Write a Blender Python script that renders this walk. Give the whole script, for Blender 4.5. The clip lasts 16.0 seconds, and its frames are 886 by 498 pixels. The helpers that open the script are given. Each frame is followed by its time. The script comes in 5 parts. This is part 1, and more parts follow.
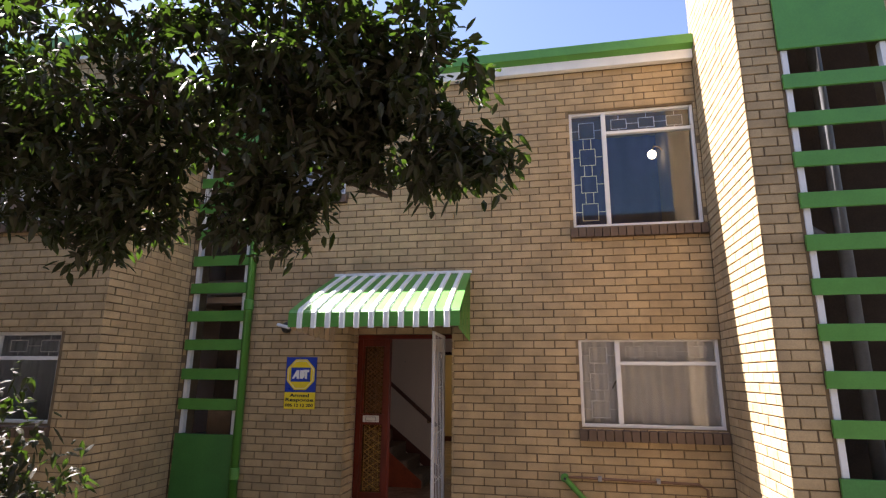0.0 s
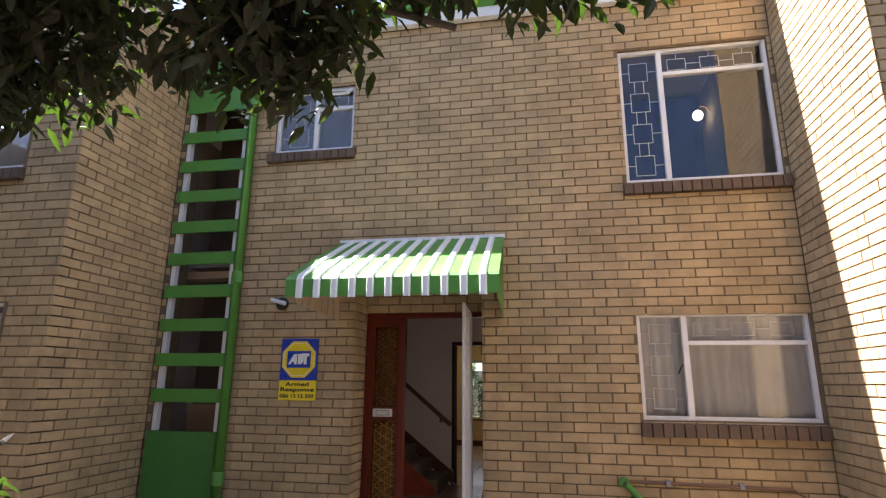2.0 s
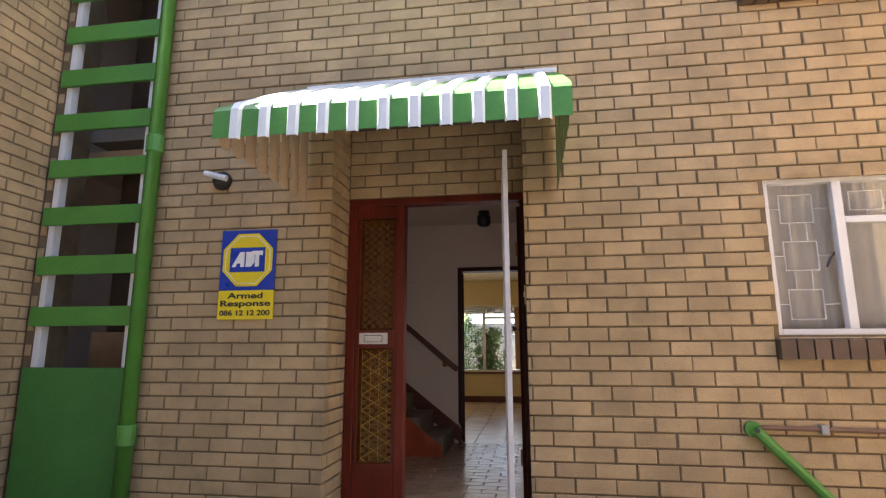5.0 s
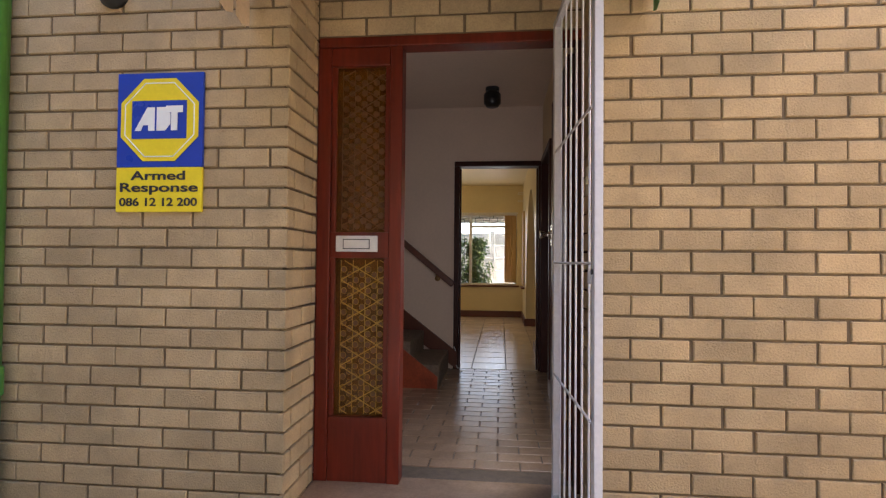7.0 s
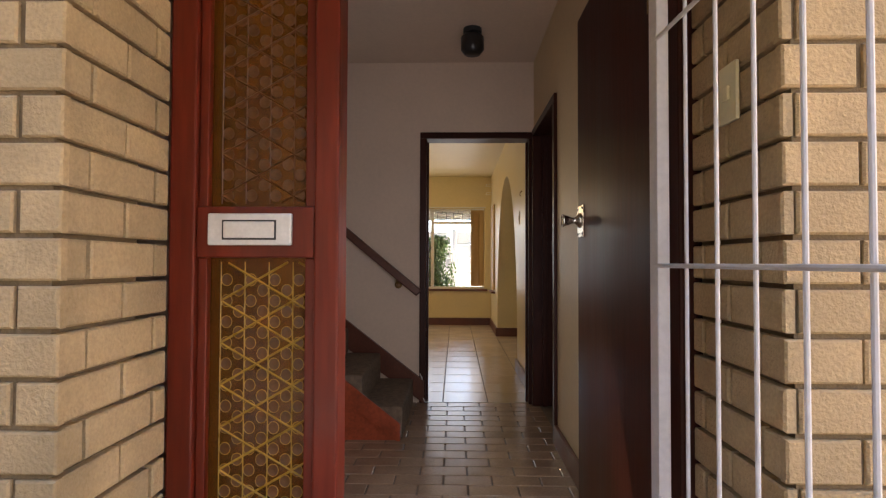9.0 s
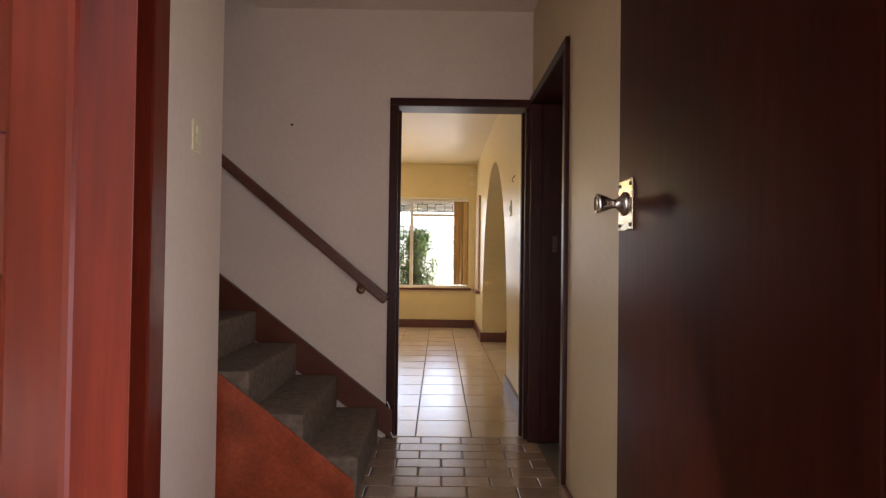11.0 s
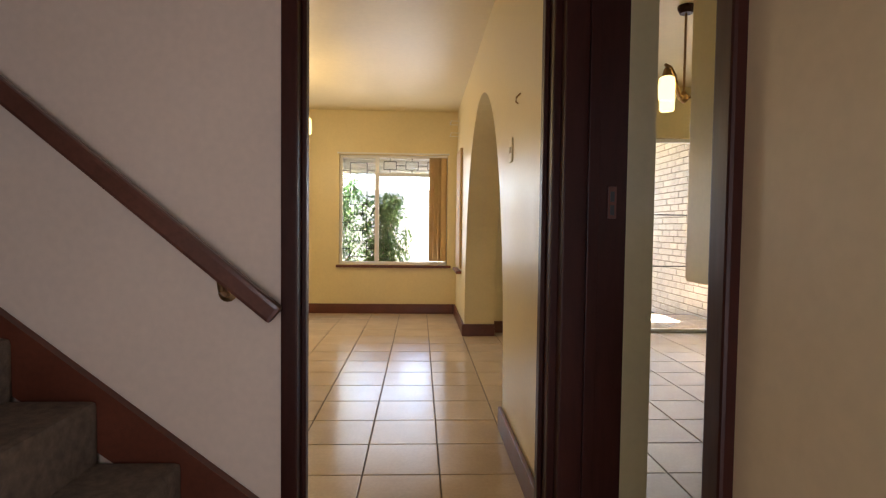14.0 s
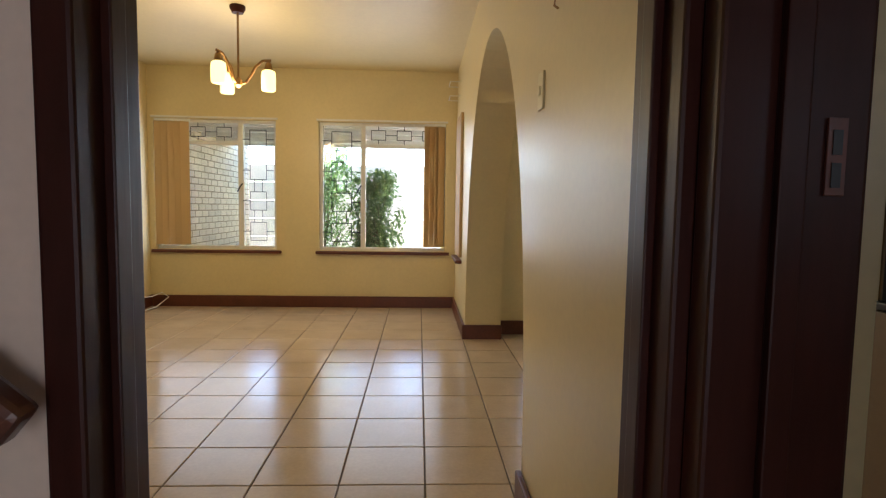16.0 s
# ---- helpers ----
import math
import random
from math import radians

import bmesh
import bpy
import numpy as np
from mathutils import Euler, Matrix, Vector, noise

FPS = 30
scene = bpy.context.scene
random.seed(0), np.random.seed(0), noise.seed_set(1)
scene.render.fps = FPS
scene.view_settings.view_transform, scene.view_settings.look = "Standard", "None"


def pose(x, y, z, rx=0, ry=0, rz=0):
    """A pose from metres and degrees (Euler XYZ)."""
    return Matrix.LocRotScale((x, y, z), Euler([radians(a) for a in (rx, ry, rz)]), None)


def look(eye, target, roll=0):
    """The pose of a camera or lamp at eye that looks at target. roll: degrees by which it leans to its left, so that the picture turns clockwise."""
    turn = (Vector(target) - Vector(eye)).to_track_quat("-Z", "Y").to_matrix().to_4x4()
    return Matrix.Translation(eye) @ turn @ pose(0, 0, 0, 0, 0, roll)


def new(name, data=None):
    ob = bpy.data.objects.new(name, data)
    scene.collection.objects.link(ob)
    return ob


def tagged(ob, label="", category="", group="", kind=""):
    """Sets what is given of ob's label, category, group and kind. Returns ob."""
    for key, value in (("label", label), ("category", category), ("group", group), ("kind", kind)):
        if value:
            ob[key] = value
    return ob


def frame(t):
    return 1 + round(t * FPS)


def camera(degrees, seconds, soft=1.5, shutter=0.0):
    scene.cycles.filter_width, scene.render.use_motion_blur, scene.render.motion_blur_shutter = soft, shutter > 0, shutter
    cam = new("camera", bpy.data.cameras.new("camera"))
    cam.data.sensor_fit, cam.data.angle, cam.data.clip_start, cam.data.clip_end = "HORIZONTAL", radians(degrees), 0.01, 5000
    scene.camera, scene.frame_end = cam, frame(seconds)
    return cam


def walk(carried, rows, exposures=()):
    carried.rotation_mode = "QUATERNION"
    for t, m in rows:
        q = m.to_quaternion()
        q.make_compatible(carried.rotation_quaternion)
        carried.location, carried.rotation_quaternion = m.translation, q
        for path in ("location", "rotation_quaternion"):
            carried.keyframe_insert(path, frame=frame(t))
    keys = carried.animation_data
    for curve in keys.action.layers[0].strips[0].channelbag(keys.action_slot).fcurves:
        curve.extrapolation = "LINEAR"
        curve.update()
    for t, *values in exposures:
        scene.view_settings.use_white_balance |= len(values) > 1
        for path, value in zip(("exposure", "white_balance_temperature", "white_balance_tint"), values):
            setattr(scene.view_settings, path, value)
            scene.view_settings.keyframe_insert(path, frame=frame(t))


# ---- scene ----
cam = camera(77.9, 16.0, soft=1.25)
PATH = [
    (0, (1.823, -9.438, 1.644), (1.431, -7.529, 2.094), 0.5),
    (0.5, (1.651, -9.241, 1.589), (1.267, -7.333, 2.051), 0.8),
    (1, (1.507, -9.037, 1.502), (1.137, -7.131, 1.984), 0.6),
    (1.5, (1.373, -8.724, 1.46), (1.011, -6.816, 1.942), 0.4),
    (2, (1.261, -8.404, 1.419), (0.899, -6.496, 1.896), 0.5),
    (2.5, (1.109, -8.069, 1.383), (0.76, -6.156, 1.854), 0.3),
    (3, (1.011, -7.739, 1.319), (0.672, -5.823, 1.781), -0.0),
    (3.5, (0.945, -7.443, 1.282), (0.614, -5.524, 1.738), -0.1),
    (4, (0.849, -7.143, 1.253), (0.526, -5.22, 1.698), -0.2),
    (4.5, (0.751, -6.849, 1.136), (0.44, -4.922, 1.568), -0.2),
    (5, (0.673, -6.57, 1.042), (0.368, -4.627, 1.408), -0.1),
    (5.2, (0.66, -6.471, 1.048), (0.342, -4.517, 1.334), -0.3),
    (7.3, (0.211, -5.177, 1.043), (0.038, -3.185, 1.09), 0.5),
    (7.5, (0.172, -5.026, 1.037), (0.025, -3.032, 1.087), 0.4),
    (8, (0.142, -4.76, 1.046), (0.034, -2.765, 1.073), 0.6),
    (8.5, (0.117, -4.474, 1.043), (0.046, -2.475, 1.091), 0.1),
    (9, (0.092, -4.15, 1.049), (0.047, -2.151, 1.1), 0.2),
    (11.5, (0.16, -3.071, 1.091), (0.192, -1.072, 1.108), 0.4),
    (12, (0.202, -2.792, 1.099), (0.247, -0.792, 1.098), -0.0),
    (12.5, (0.215, -2.547, 1.093), (0.275, -0.548, 1.075), 0.5),
    (13, (0.212, -2.231, 1.079), (0.28, -0.232, 1.05), 0.5),
    (13.5, (0.219, -1.969, 1.089), (0.298, 0.029, 1.031), 0.7),
    (14, (0.241, -1.689, 1.088), (0.327, 0.308, 1.009), 0.7),
    (14.5, (0.278, -1.43, 1.077), (0.365, 0.566, 0.98), 0.5),
    (15, (0.292, -1.158, 1.071), (0.379, 0.837, 0.956), 0.7),
    (15.5, (0.314, -0.963, 1.067), (0.398, 1.03, 0.929), 0.6),
    (16, (0.303, -0.734, 1.099), (0.393, 1.258, 0.946), 0.9),
]
EXPOSURES = [(0.0, 2.5, 6400, 20), (3.5, 3.1, 6250, 19), (5.0, 3.4, 6250, 18), (7.5, 4.0, 6300, 17), (9.0, 4.35, 6400, 17), (11.3, 4.95, 6150, 19), (13.0, 4.95, 6200, 18), (14.5, 5.1, 5850, 14), (16.0, 4.8, 5650, 12)]
walk(cam, [(t, look(eye, target, roll)) for t, eye, target, roll in PATH], EXPOSURES)

# ---- world and sun ----
world = bpy.data.worlds.new("sky")
scene.world = world
world.use_nodes = True
wt = world.node_tree
sky = wt.nodes.new("ShaderNodeTexSky")
sky.sky_type = "NISHITA"
sky.sun_disc = False
sky.sun_elevation = radians(55.7)
sky.sun_rotation = radians(-80)
wt.links.new(sky.outputs[0], wt.nodes["Background"].inputs[0])
wt.nodes["Background"].inputs[1].default_value = 0.05
sun = new("sun", bpy.data.lights.new("sun", "SUN"))
sun.data.energy = 5.0
sun.data.angle = radians(0.5)
sun.data.color = (1.0, 0.96, 0.91)
sun.matrix_world = look((0, 0, 0), (3.3, -0.6, -5.0))


def window_light(name, x, y, z, w, h, target, power, color=(0.95, 0.98, 1.0)):
    ob = new(name, bpy.data.lights.new(name, "AREA"))
    ob.data.shape, ob.data.size, ob.data.size_y = "RECTANGLE", w, h
    ob.data.energy, ob.data.color = power, color
    ob.matrix_world = look((x, y, z), target)
    return ob


window_light("daylight_window_west", -1.85, 5.15, 1.3, 1.2, 1.3, (-1.85, 0, 1.1), 0.34)
window_light("daylight_window_east", -0.1, 5.15, 1.3, 1.3, 1.3, (-0.1, 0, 1.1), 0.38)
window_light("daylight_glass_door", 2.3, 3.9, 1.15, 2.0, 1.9, (2.3, 0, 1.0), 0.28)
window_light("daylight_front_door", 0.3, -2.6, 0.9, 0.5, 1.5, (-0.7, -1.5, 0.4), 0.42, (0.93, 0.95, 1.0))
window_light("daylight_kitchen_window", 2.75, -2.62, 1.6, 1.4, 0.9, (2.6, 0, 1.2), 0.16)


# ---- materials ----
def nodes_of(name):
    m = bpy.data.materials.new(name)
    m.use_nodes = True
    return m, m.node_tree, m.node_tree.nodes["Principled BSDF"]


def add(t, kind, **inputs):
    n = t.nodes.new(kind)
    for k, v in inputs.items():
        n.inputs[k.replace("_", " ")].default_value = v
    return n


def mat(name, color, rough=0.6, vary=0.15, scale=6.0, fine=120.0, bump=0.15, metal=0.0, piece=0.0, spec=0.5, stain=None, coat=0.0, stretch=(1, 1, 1)):
    """A painted, stone or wood surface: broad stains, fine grain and relief, and a shade of its own for each piece."""
    m, t, b = nodes_of(name)
    co = add(t, "ShaderNodeTexCoord")
    mp = add(t, "ShaderNodeMapping")
    mp.inputs["Scale"].default_value = stretch
    geo = add(t, "ShaderNodeNewGeometry")
    t.links.new(geo.outputs["Position"], mp.inputs[0])
    n1 = add(t, "ShaderNodeTexNoise", Scale=scale, Detail=5.0, Roughness=0.6)
    n2 = add(t, "ShaderNodeTexNoise", Scale=fine, Detail=3.0)
    for n in (n1, n2):
        t.links.new(mp.outputs[0], n.inputs["Vector"])
    hue = add(t, "ShaderNodeHueSaturation")
    hue.inputs["Color"].default_value = (*color, 1)
    value = None
    r1 = add(t, "ShaderNodeMapRange")
    r1.inputs["From Min"].default_value, r1.inputs["From Max"].default_value = 0.3, 0.7
    r1.inputs["To Min"].default_value, r1.inputs["To Max"].default_value = 1 - vary, 1 + vary
    t.links.new(n1.outputs[0], r1.inputs[0])
    r2 = add(t, "ShaderNodeMapRange")
    r2.inputs["From Min"].default_value, r2.inputs["From Max"].default_value = 0.3, 0.7
    r2.inputs["To Min"].default_value, r2.inputs["To Max"].default_value = 1 - vary * 0.6, 1 + vary * 0.6
    t.links.new(n2.outputs[0], r2.inputs[0])
    mul = add(t, "ShaderNodeMath")
    mul.operation = "MULTIPLY"
    t.links.new(r1.outputs[0], mul.inputs[0])
    t.links.new(r2.outputs[0], mul.inputs[1])
    value = mul.outputs[0]
    if piece:
        info = add(t, "ShaderNodeObjectInfo")
        s = add(t, "ShaderNodeMath")
        s.operation = "ADD"
        t.links.new(info.outputs["Random"], s.inputs[0])
        t.links.new(geo.outputs["Random Per Island"], s.inputs[1])
        fr = add(t, "ShaderNodeMath")
        fr.operation = "FRACT"
        t.links.new(s.outputs[0], fr.inputs[0])
        r3 = add(t, "ShaderNodeMapRange")
        r3.inputs["To Min"].default_value, r3.inputs["To Max"].default_value = 1 - piece, 1 + piece
        t.links.new(fr.outputs[0], r3.inputs[0])
        m3 = add(t, "ShaderNodeMath")
        m3.operation = "MULTIPLY"
        t.links.new(value, m3.inputs[0])
        t.links.new(r3.outputs[0], m3.inputs[1])
        value = m3.outputs[0]
    t.links.new(value, hue.inputs["Value"])
    out = hue.outputs[0]
    if stain:
        n3 = add(t, "ShaderNodeTexNoise", Scale=1.3, Detail=6.0, Roughness=0.65)
        t.links.new(geo.outputs["Position"], n3.inputs["Vector"])
        r4 = add(t, "ShaderNodeMapRange")
        r4.inputs["From Min"].default_value, r4.inputs["From Max"].default_value = 0.54, 0.72
        r4.inputs["To Max"].default_value = 0.55
        t.links.new(n3.outputs[0], r4.inputs[0])
        mix = add(t, "ShaderNodeMixRGB")
        mix.inputs[2].default_value = (*stain, 1)
        t.links.new(r4.outputs[0], mix.inputs[0])
        t.links.new(out, mix.inputs[1])
        out = mix.outputs[0]
    t.links.new(out, b.inputs["Base Color"])
    rr = add(t, "ShaderNodeMapRange")
    rr.inputs["To Min"].default_value, rr.inputs["To Max"].default_value = max(0.03, rough - 0.12), min(1, rough + 0.12)
    t.links.new(n1.outputs[0], rr.inputs[0])
    t.links.new(rr.outputs[0], b.inputs["Roughness"])
    b.inputs["Metallic"].default_value = metal
    b.inputs["Specular IOR Level"].default_value = spec
    b.inputs["Coat Weight"].default_value = coat
    b.inputs["Coat Roughness"].default_value = 0.15
    bp = add(t, "ShaderNodeBump", Strength=bump, Distance=0.004)
    t.links.new(n2.outputs[0], bp.inputs["Height"])
    t.links.new(bp.outputs[0], b.inputs["Normal"])
    return m


def glass(name, color=(1, 1, 1), rough=0.0, clear=0.9):
    """A window pane: mostly clear, with real gloss."""
    m, t, b = nodes_of(name)
    tr = add(t, "ShaderNodeBsdfTransparent")
    tr.inputs[0].default_value = (*color, 1)
    gl = add(t, "ShaderNodeBsdfGlossy")
    gl.inputs["Roughness"].default_value = rough
    lw = add(t, "ShaderNodeLayerWeight", Blend=0.5)
    pw = add(t, "ShaderNodeMath")
    pw.operation = "POWER"
    pw.inputs[1].default_value = 4.0
    t.links.new(lw.outputs["Facing"], pw.inputs[0])
    fr = add(t, "ShaderNodeMath")
    fr.operation = "MULTIPLY_ADD"
    fr.inputs[1].default_value, fr.inputs[2].default_value = 0.9, 0.045
    t.links.new(pw.outputs[0], fr.inputs[0])
    mx = add(t, "ShaderNodeMixShader")
    t.links.new(fr.outputs[0], mx.inputs[0])
    t.links.new(tr.outputs[0], mx.inputs[1])
    t.links.new(gl.outputs[0], mx.inputs[2])
    t.links.new(mx.outputs[0], t.nodes["Material Output"].inputs[0])
    return m


def glow(name, color, strength):
    m, t, b = nodes_of(name)
    b.inputs["Base Color"].default_value = (*color, 1)
    b.inputs["Emission Color"].default_value = (*color, 1)
    b.inputs["Emission Strength"].default_value = strength
    return m


M_BRICK = mat("yellow_face_brick", (0.46, 0.33, 0.175), 0.88, 0.17, 4.0, 130, 1.0, piece=0.1, stain=(0.24, 0.175, 0.095))
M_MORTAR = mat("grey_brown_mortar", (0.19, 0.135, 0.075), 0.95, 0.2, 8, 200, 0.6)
M_SILLBRICK = mat("brown_sill_brick", (0.13, 0.085, 0.055), 0.8, 0.2, 8, 160, 0.4, piece=0.2)
M_GREEN = mat("green_gloss_paint", (0.085, 0.27, 0.045), 0.42, 0.1, 4, 60, 0.06)
M_GREENDARK = mat("deep_green_paint", (0.05, 0.2, 0.04), 0.5, 0.12, 4, 60, 0.06)
M_WHITE = mat("white_gloss_paint", (0.78, 0.77, 0.75), 0.4, 0.05, 6, 80, 0.06)
M_AWNWHITE = mat("white_awning_paint", (0.8, 0.82, 0.8), 0.4, 0.05, 6, 80, 0.05)
M_GATE = mat("aged_white_gate_paint", (0.6, 0.57, 0.55), 0.45, 0.08, 6, 80, 0.08)
M_TAN = mat("tan_awning_lining", (0.62, 0.46, 0.3), 0.6, 0.1, 6, 80, 0.05)
M_RED = mat("red_brown_varnished_wood", (0.135, 0.016, 0.006), 0.38, 0.3, 5, 50, 0.15, coat=0.12, spec=0.3, stretch=(1, 1, 0.12))
M_DOOR = mat("dark_mahogany_veneer", (0.046, 0.008, 0.0035), 0.4, 0.3, 4, 40, 0.08, coat=0.0, spec=0.08, stretch=(1, 1, 0.1))
M_DARKWOOD = mat("dark_brown_gloss_wood", (0.042, 0.011, 0.007), 0.4, 0.25, 5, 60, 0.08, coat=0.0, spec=0.2, stretch=(1, 1, 0.15))
M_RAIL = mat("brown_handrail_wood", (0.12, 0.045, 0.028), 0.35, 0.2, 6, 60, 0.08, coat=0.3)
M_SKIRT = mat("red_brown_skirting_wood", (0.11, 0.03, 0.014), 0.4, 0.2, 5, 60, 0.08)
M_STRING = mat("orange_red_stair_wood", (0.3, 0.055, 0.018), 0.4, 0.3, 6, 60, 0.1, coat=0.2)
M_CREAM = mat("cream_wall_paint", (0.72, 0.61, 0.35), 0.38, 0.04, 1.5, 40, 0.05)
M_HALL = mat("pale_hall_paint", (0.76, 0.62, 0.5), 0.62, 0.05, 1.5, 40, 0.06)
M_HALLCREAM = mat("warm_cream_hall_paint", (0.68, 0.54, 0.32), 0.5, 0.05, 1.5, 40, 0.06)
M_CEIL = mat("cream_ceiling_paint", (0.7, 0.6, 0.36), 0.45, 0.04, 1.0, 30, 0.04)
M_TILE = mat("beige_glazed_floor_tile", (0.5, 0.38, 0.25), 0.2, 0.08, 3, 60, 0.03, piece=0.05, spec=0.6)
M_GROUT = mat("dark_tile_grout", (0.13, 0.095, 0.065), 0.9, 0.2, 20, 200, 0.3)
M_KLINK = mat("brown_glazed_paver", (0.3, 0.2, 0.13), 0.22, 0.15, 6, 80, 0.06, piece=0.12, spec=0.6)
M_CARPET = mat("grey_brown_carpet", (0.2, 0.145, 0.1), 0.98, 0.3, 30, 500, 1.0)
M_GROUND = mat("paved_yard_asphalt", (0.075, 0.066, 0.055), 0.9, 0.2, 3, 90, 0.4)
M_BOUNCE = mat("pale_bounce_paving", (0.55, 0.51, 0.43), 0.85, 0.15, 3, 90, 0.3)
M_CONC = mat("pale_precast_concrete", (0.6, 0.58, 0.5), 0.85, 0.12, 3, 90, 0.3)
M_PALEBRICK = mat("pale_garden_brick", (0.62, 0.53, 0.4), 0.85, 0.1, 3, 90, 0.3, piece=0.08)
M_BARK = mat("grey_brown_bark", (0.1, 0.075, 0.05), 0.9, 0.3, 12, 90, 0.8)
M_CHROME = mat("worn_nickel_metal", (0.55, 0.5, 0.42), 0.25, 0.1, 20, 120, 0.05, metal=1.0)
M_ALU = mat("dull_aluminium", (0.7, 0.68, 0.64), 0.45, 0.08, 20, 120, 0.05, metal=0.3)
M_BRASS = mat("antique_brass_metal", (0.35, 0.22, 0.1), 0.35, 0.1, 20, 120, 0.05, metal=1.0)
M_BLACK = mat("dark_laminate", (0.022, 0.02, 0.02), 0.3, 0.15, 8, 60, 0.04)
M_BEIGE = mat("beige_melamine_board", (0.25, 0.16, 0.075), 0.5, 0.06, 4, 60, 0.05)
M_CARD = mat("brown_cardboard", (0.25, 0.16, 0.09), 0.9, 0.15, 6, 80, 0.1)
M_SWITCH = mat("ivory_plastic", (0.78, 0.7, 0.45), 0.4, 0.05, 10, 80, 0.03)
M_PORC = mat("white_porcelain", (0.82, 0.82, 0.82), 0.12, 0.03, 4, 60, 0.02, coat=0.5)
M_TILEW = mat("white_wall_tile", (0.75, 0.74, 0.76), 0.2, 0.04, 4, 60, 0.02, piece=0.03)
M_NET = mat("white_net_curtain", (0.86, 0.84, 0.84), 0.9, 0.08, 5, 300, 0.3)
# colour of the sky as the upstairs panes would mirror it
M_SKYBLUE = mat("reflected_sky_blue", (0.045, 0.07, 0.3), 0.8, 0.12, 4, 200, 0.3)
M_GREYCURT = mat("pale_grey_curtain", (0.4, 0.43, 0.46), 0.8, 0.1, 4, 200, 0.3)
# brown taken darker, standing in for the shade of a deep recess
M_RECESS = mat("shade_darkened_brown_brick", (0.11, 0.07, 0.042), 0.9, 0.2, 5, 90, 0.4)
M_TANBOARD = mat("tan_wood_drawer_front", (0.3, 0.17, 0.07), 0.5, 0.12, 4, 60, 0.05, stretch=(0.2, 1, 1))
M_PIPE = mat("brown_painted_conduit", (0.2, 0.11, 0.065), 0.6, 0.15, 10, 90, 0.1)
M_GREYPIPE = mat("grey_plastic_pipe", (0.3, 0.3, 0.3), 0.6, 0.1, 10, 90, 0.05)
M_SIGNBLUE = mat("blue_sign_enamel", (0.012, 0.05, 0.4), 0.3, 0.05, 8, 80, 0.02)
M_SIGNYEL = mat("yellow_sign_enamel", (0.85, 0.66, 0.02), 0.35, 0.05, 8, 80, 0.02)
M_SIGNWHITE = mat("white_sign_enamel", (0.85, 0.85, 0.82), 0.35, 0.03, 8, 80, 0.02)
M_INK = mat("black_sign_ink", (0.02, 0.02, 0.03), 0.5, 0.05, 8, 80, 0.02)
M_IRON = mat("black_iron", (0.03, 0.03, 0.03), 0.5, 0.1, 8, 80, 0.05)
# dark tone stands in for the dimness of rooms behind windows
M_DARKROOM = mat("unlit_room_tone", (0.2, 0.17, 0.14), 0.9, 0.1, 3, 60, 0.1)
M_GLASS = glass("clear_window_glass")
M_SHADE = glow("lit_frosted_lamp_glass", (1.0, 0.7, 0.2), 0.11)
M_BULB = glow("lit_bulb_glass", (1.0, 0.86, 0.55), 1.5)


def amber():
    """Amber glass cast with a net of raised round lenses."""
    m, t, b = nodes_of("amber_patterned_glass")
    b.inputs["Base Color"].default_value = (0.3, 0.11, 0.01, 1)
    b.inputs["Roughness"].default_value = 0.22
    b.inputs["Transmission Weight"].default_value = 0.75
    b.inputs["IOR"].default_value = 1.3
    geo = add(t, "ShaderNodeNewGeometry")
    n = add(t, "ShaderNodeTexNoise", Scale=25.0)
    t.links.new(geo.outputs["Position"], n.inputs["Vector"])
    bp = add(t, "ShaderNodeBump", Strength=0.3, Distance=0.004)
    t.links.new(n.outputs[0], bp.inputs["Height"])
    t.links.new(bp.outputs[0], b.inputs["Normal"])
    return m


M_AMBER = amber()
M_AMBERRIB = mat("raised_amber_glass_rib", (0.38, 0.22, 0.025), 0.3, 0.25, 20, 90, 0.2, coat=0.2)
# for the dark lenses, and for upper ribs darkened by the hall behind
M_AMBERDARK = mat("dark_amber_lens_and_shaded_rib", (0.11, 0.04, 0.008), 0.35, 0.25, 20, 90, 0.2)


def leaf_material(name, color, light):
    m, t, b = nodes_of(name)
    geo = add(t, "ShaderNodeNewGeometry")
    r = add(t, "ShaderNodeMapRange")
    r.inputs["To Min"].default_value, r.inputs["To Max"].default_value = 0.6, 1.5
    t.links.new(geo.outputs["Random Per Island"], r.inputs[0])
    h = add(t, "ShaderNodeHueSaturation")
    h.inputs["Color"].default_value = (*color, 1)
    t.links.new(r.outputs[0], h.inputs["Value"])
    t.links.new(h.outputs[0], b.inputs["Base Color"])
    b.inputs["Roughness"].default_value = 0.55
    b.inputs["Specular IOR Level"].default_value = 0.3
    tl = add(t, "ShaderNodeBsdfTranslucent")
    tl.inputs[0].default_value = (*light, 1)
    mx = add(t, "ShaderNodeMixShader")
    mx.inputs[0].default_value = 0.25
    t.links.new(b.outputs[0], mx.inputs[1])
    t.links.new(tl.outputs[0], mx.inputs[2])
    t.links.new(mx.outputs[0], t.nodes["Material Output"].inputs[0])
    return m


M_LEAF = leaf_material("glossy_dark_leaf", (0.045, 0.038, 0.022), (0.075, 0.15, 0.012))
M_BLIND = leaf_material("tan_fabric_blind", (0.52, 0.37, 0.19), (0.6, 0.42, 0.2))
M_BUSH = leaf_material("garden_bush_leaf", (0.1, 0.15, 0.06), (0.3, 0.5, 0.14))


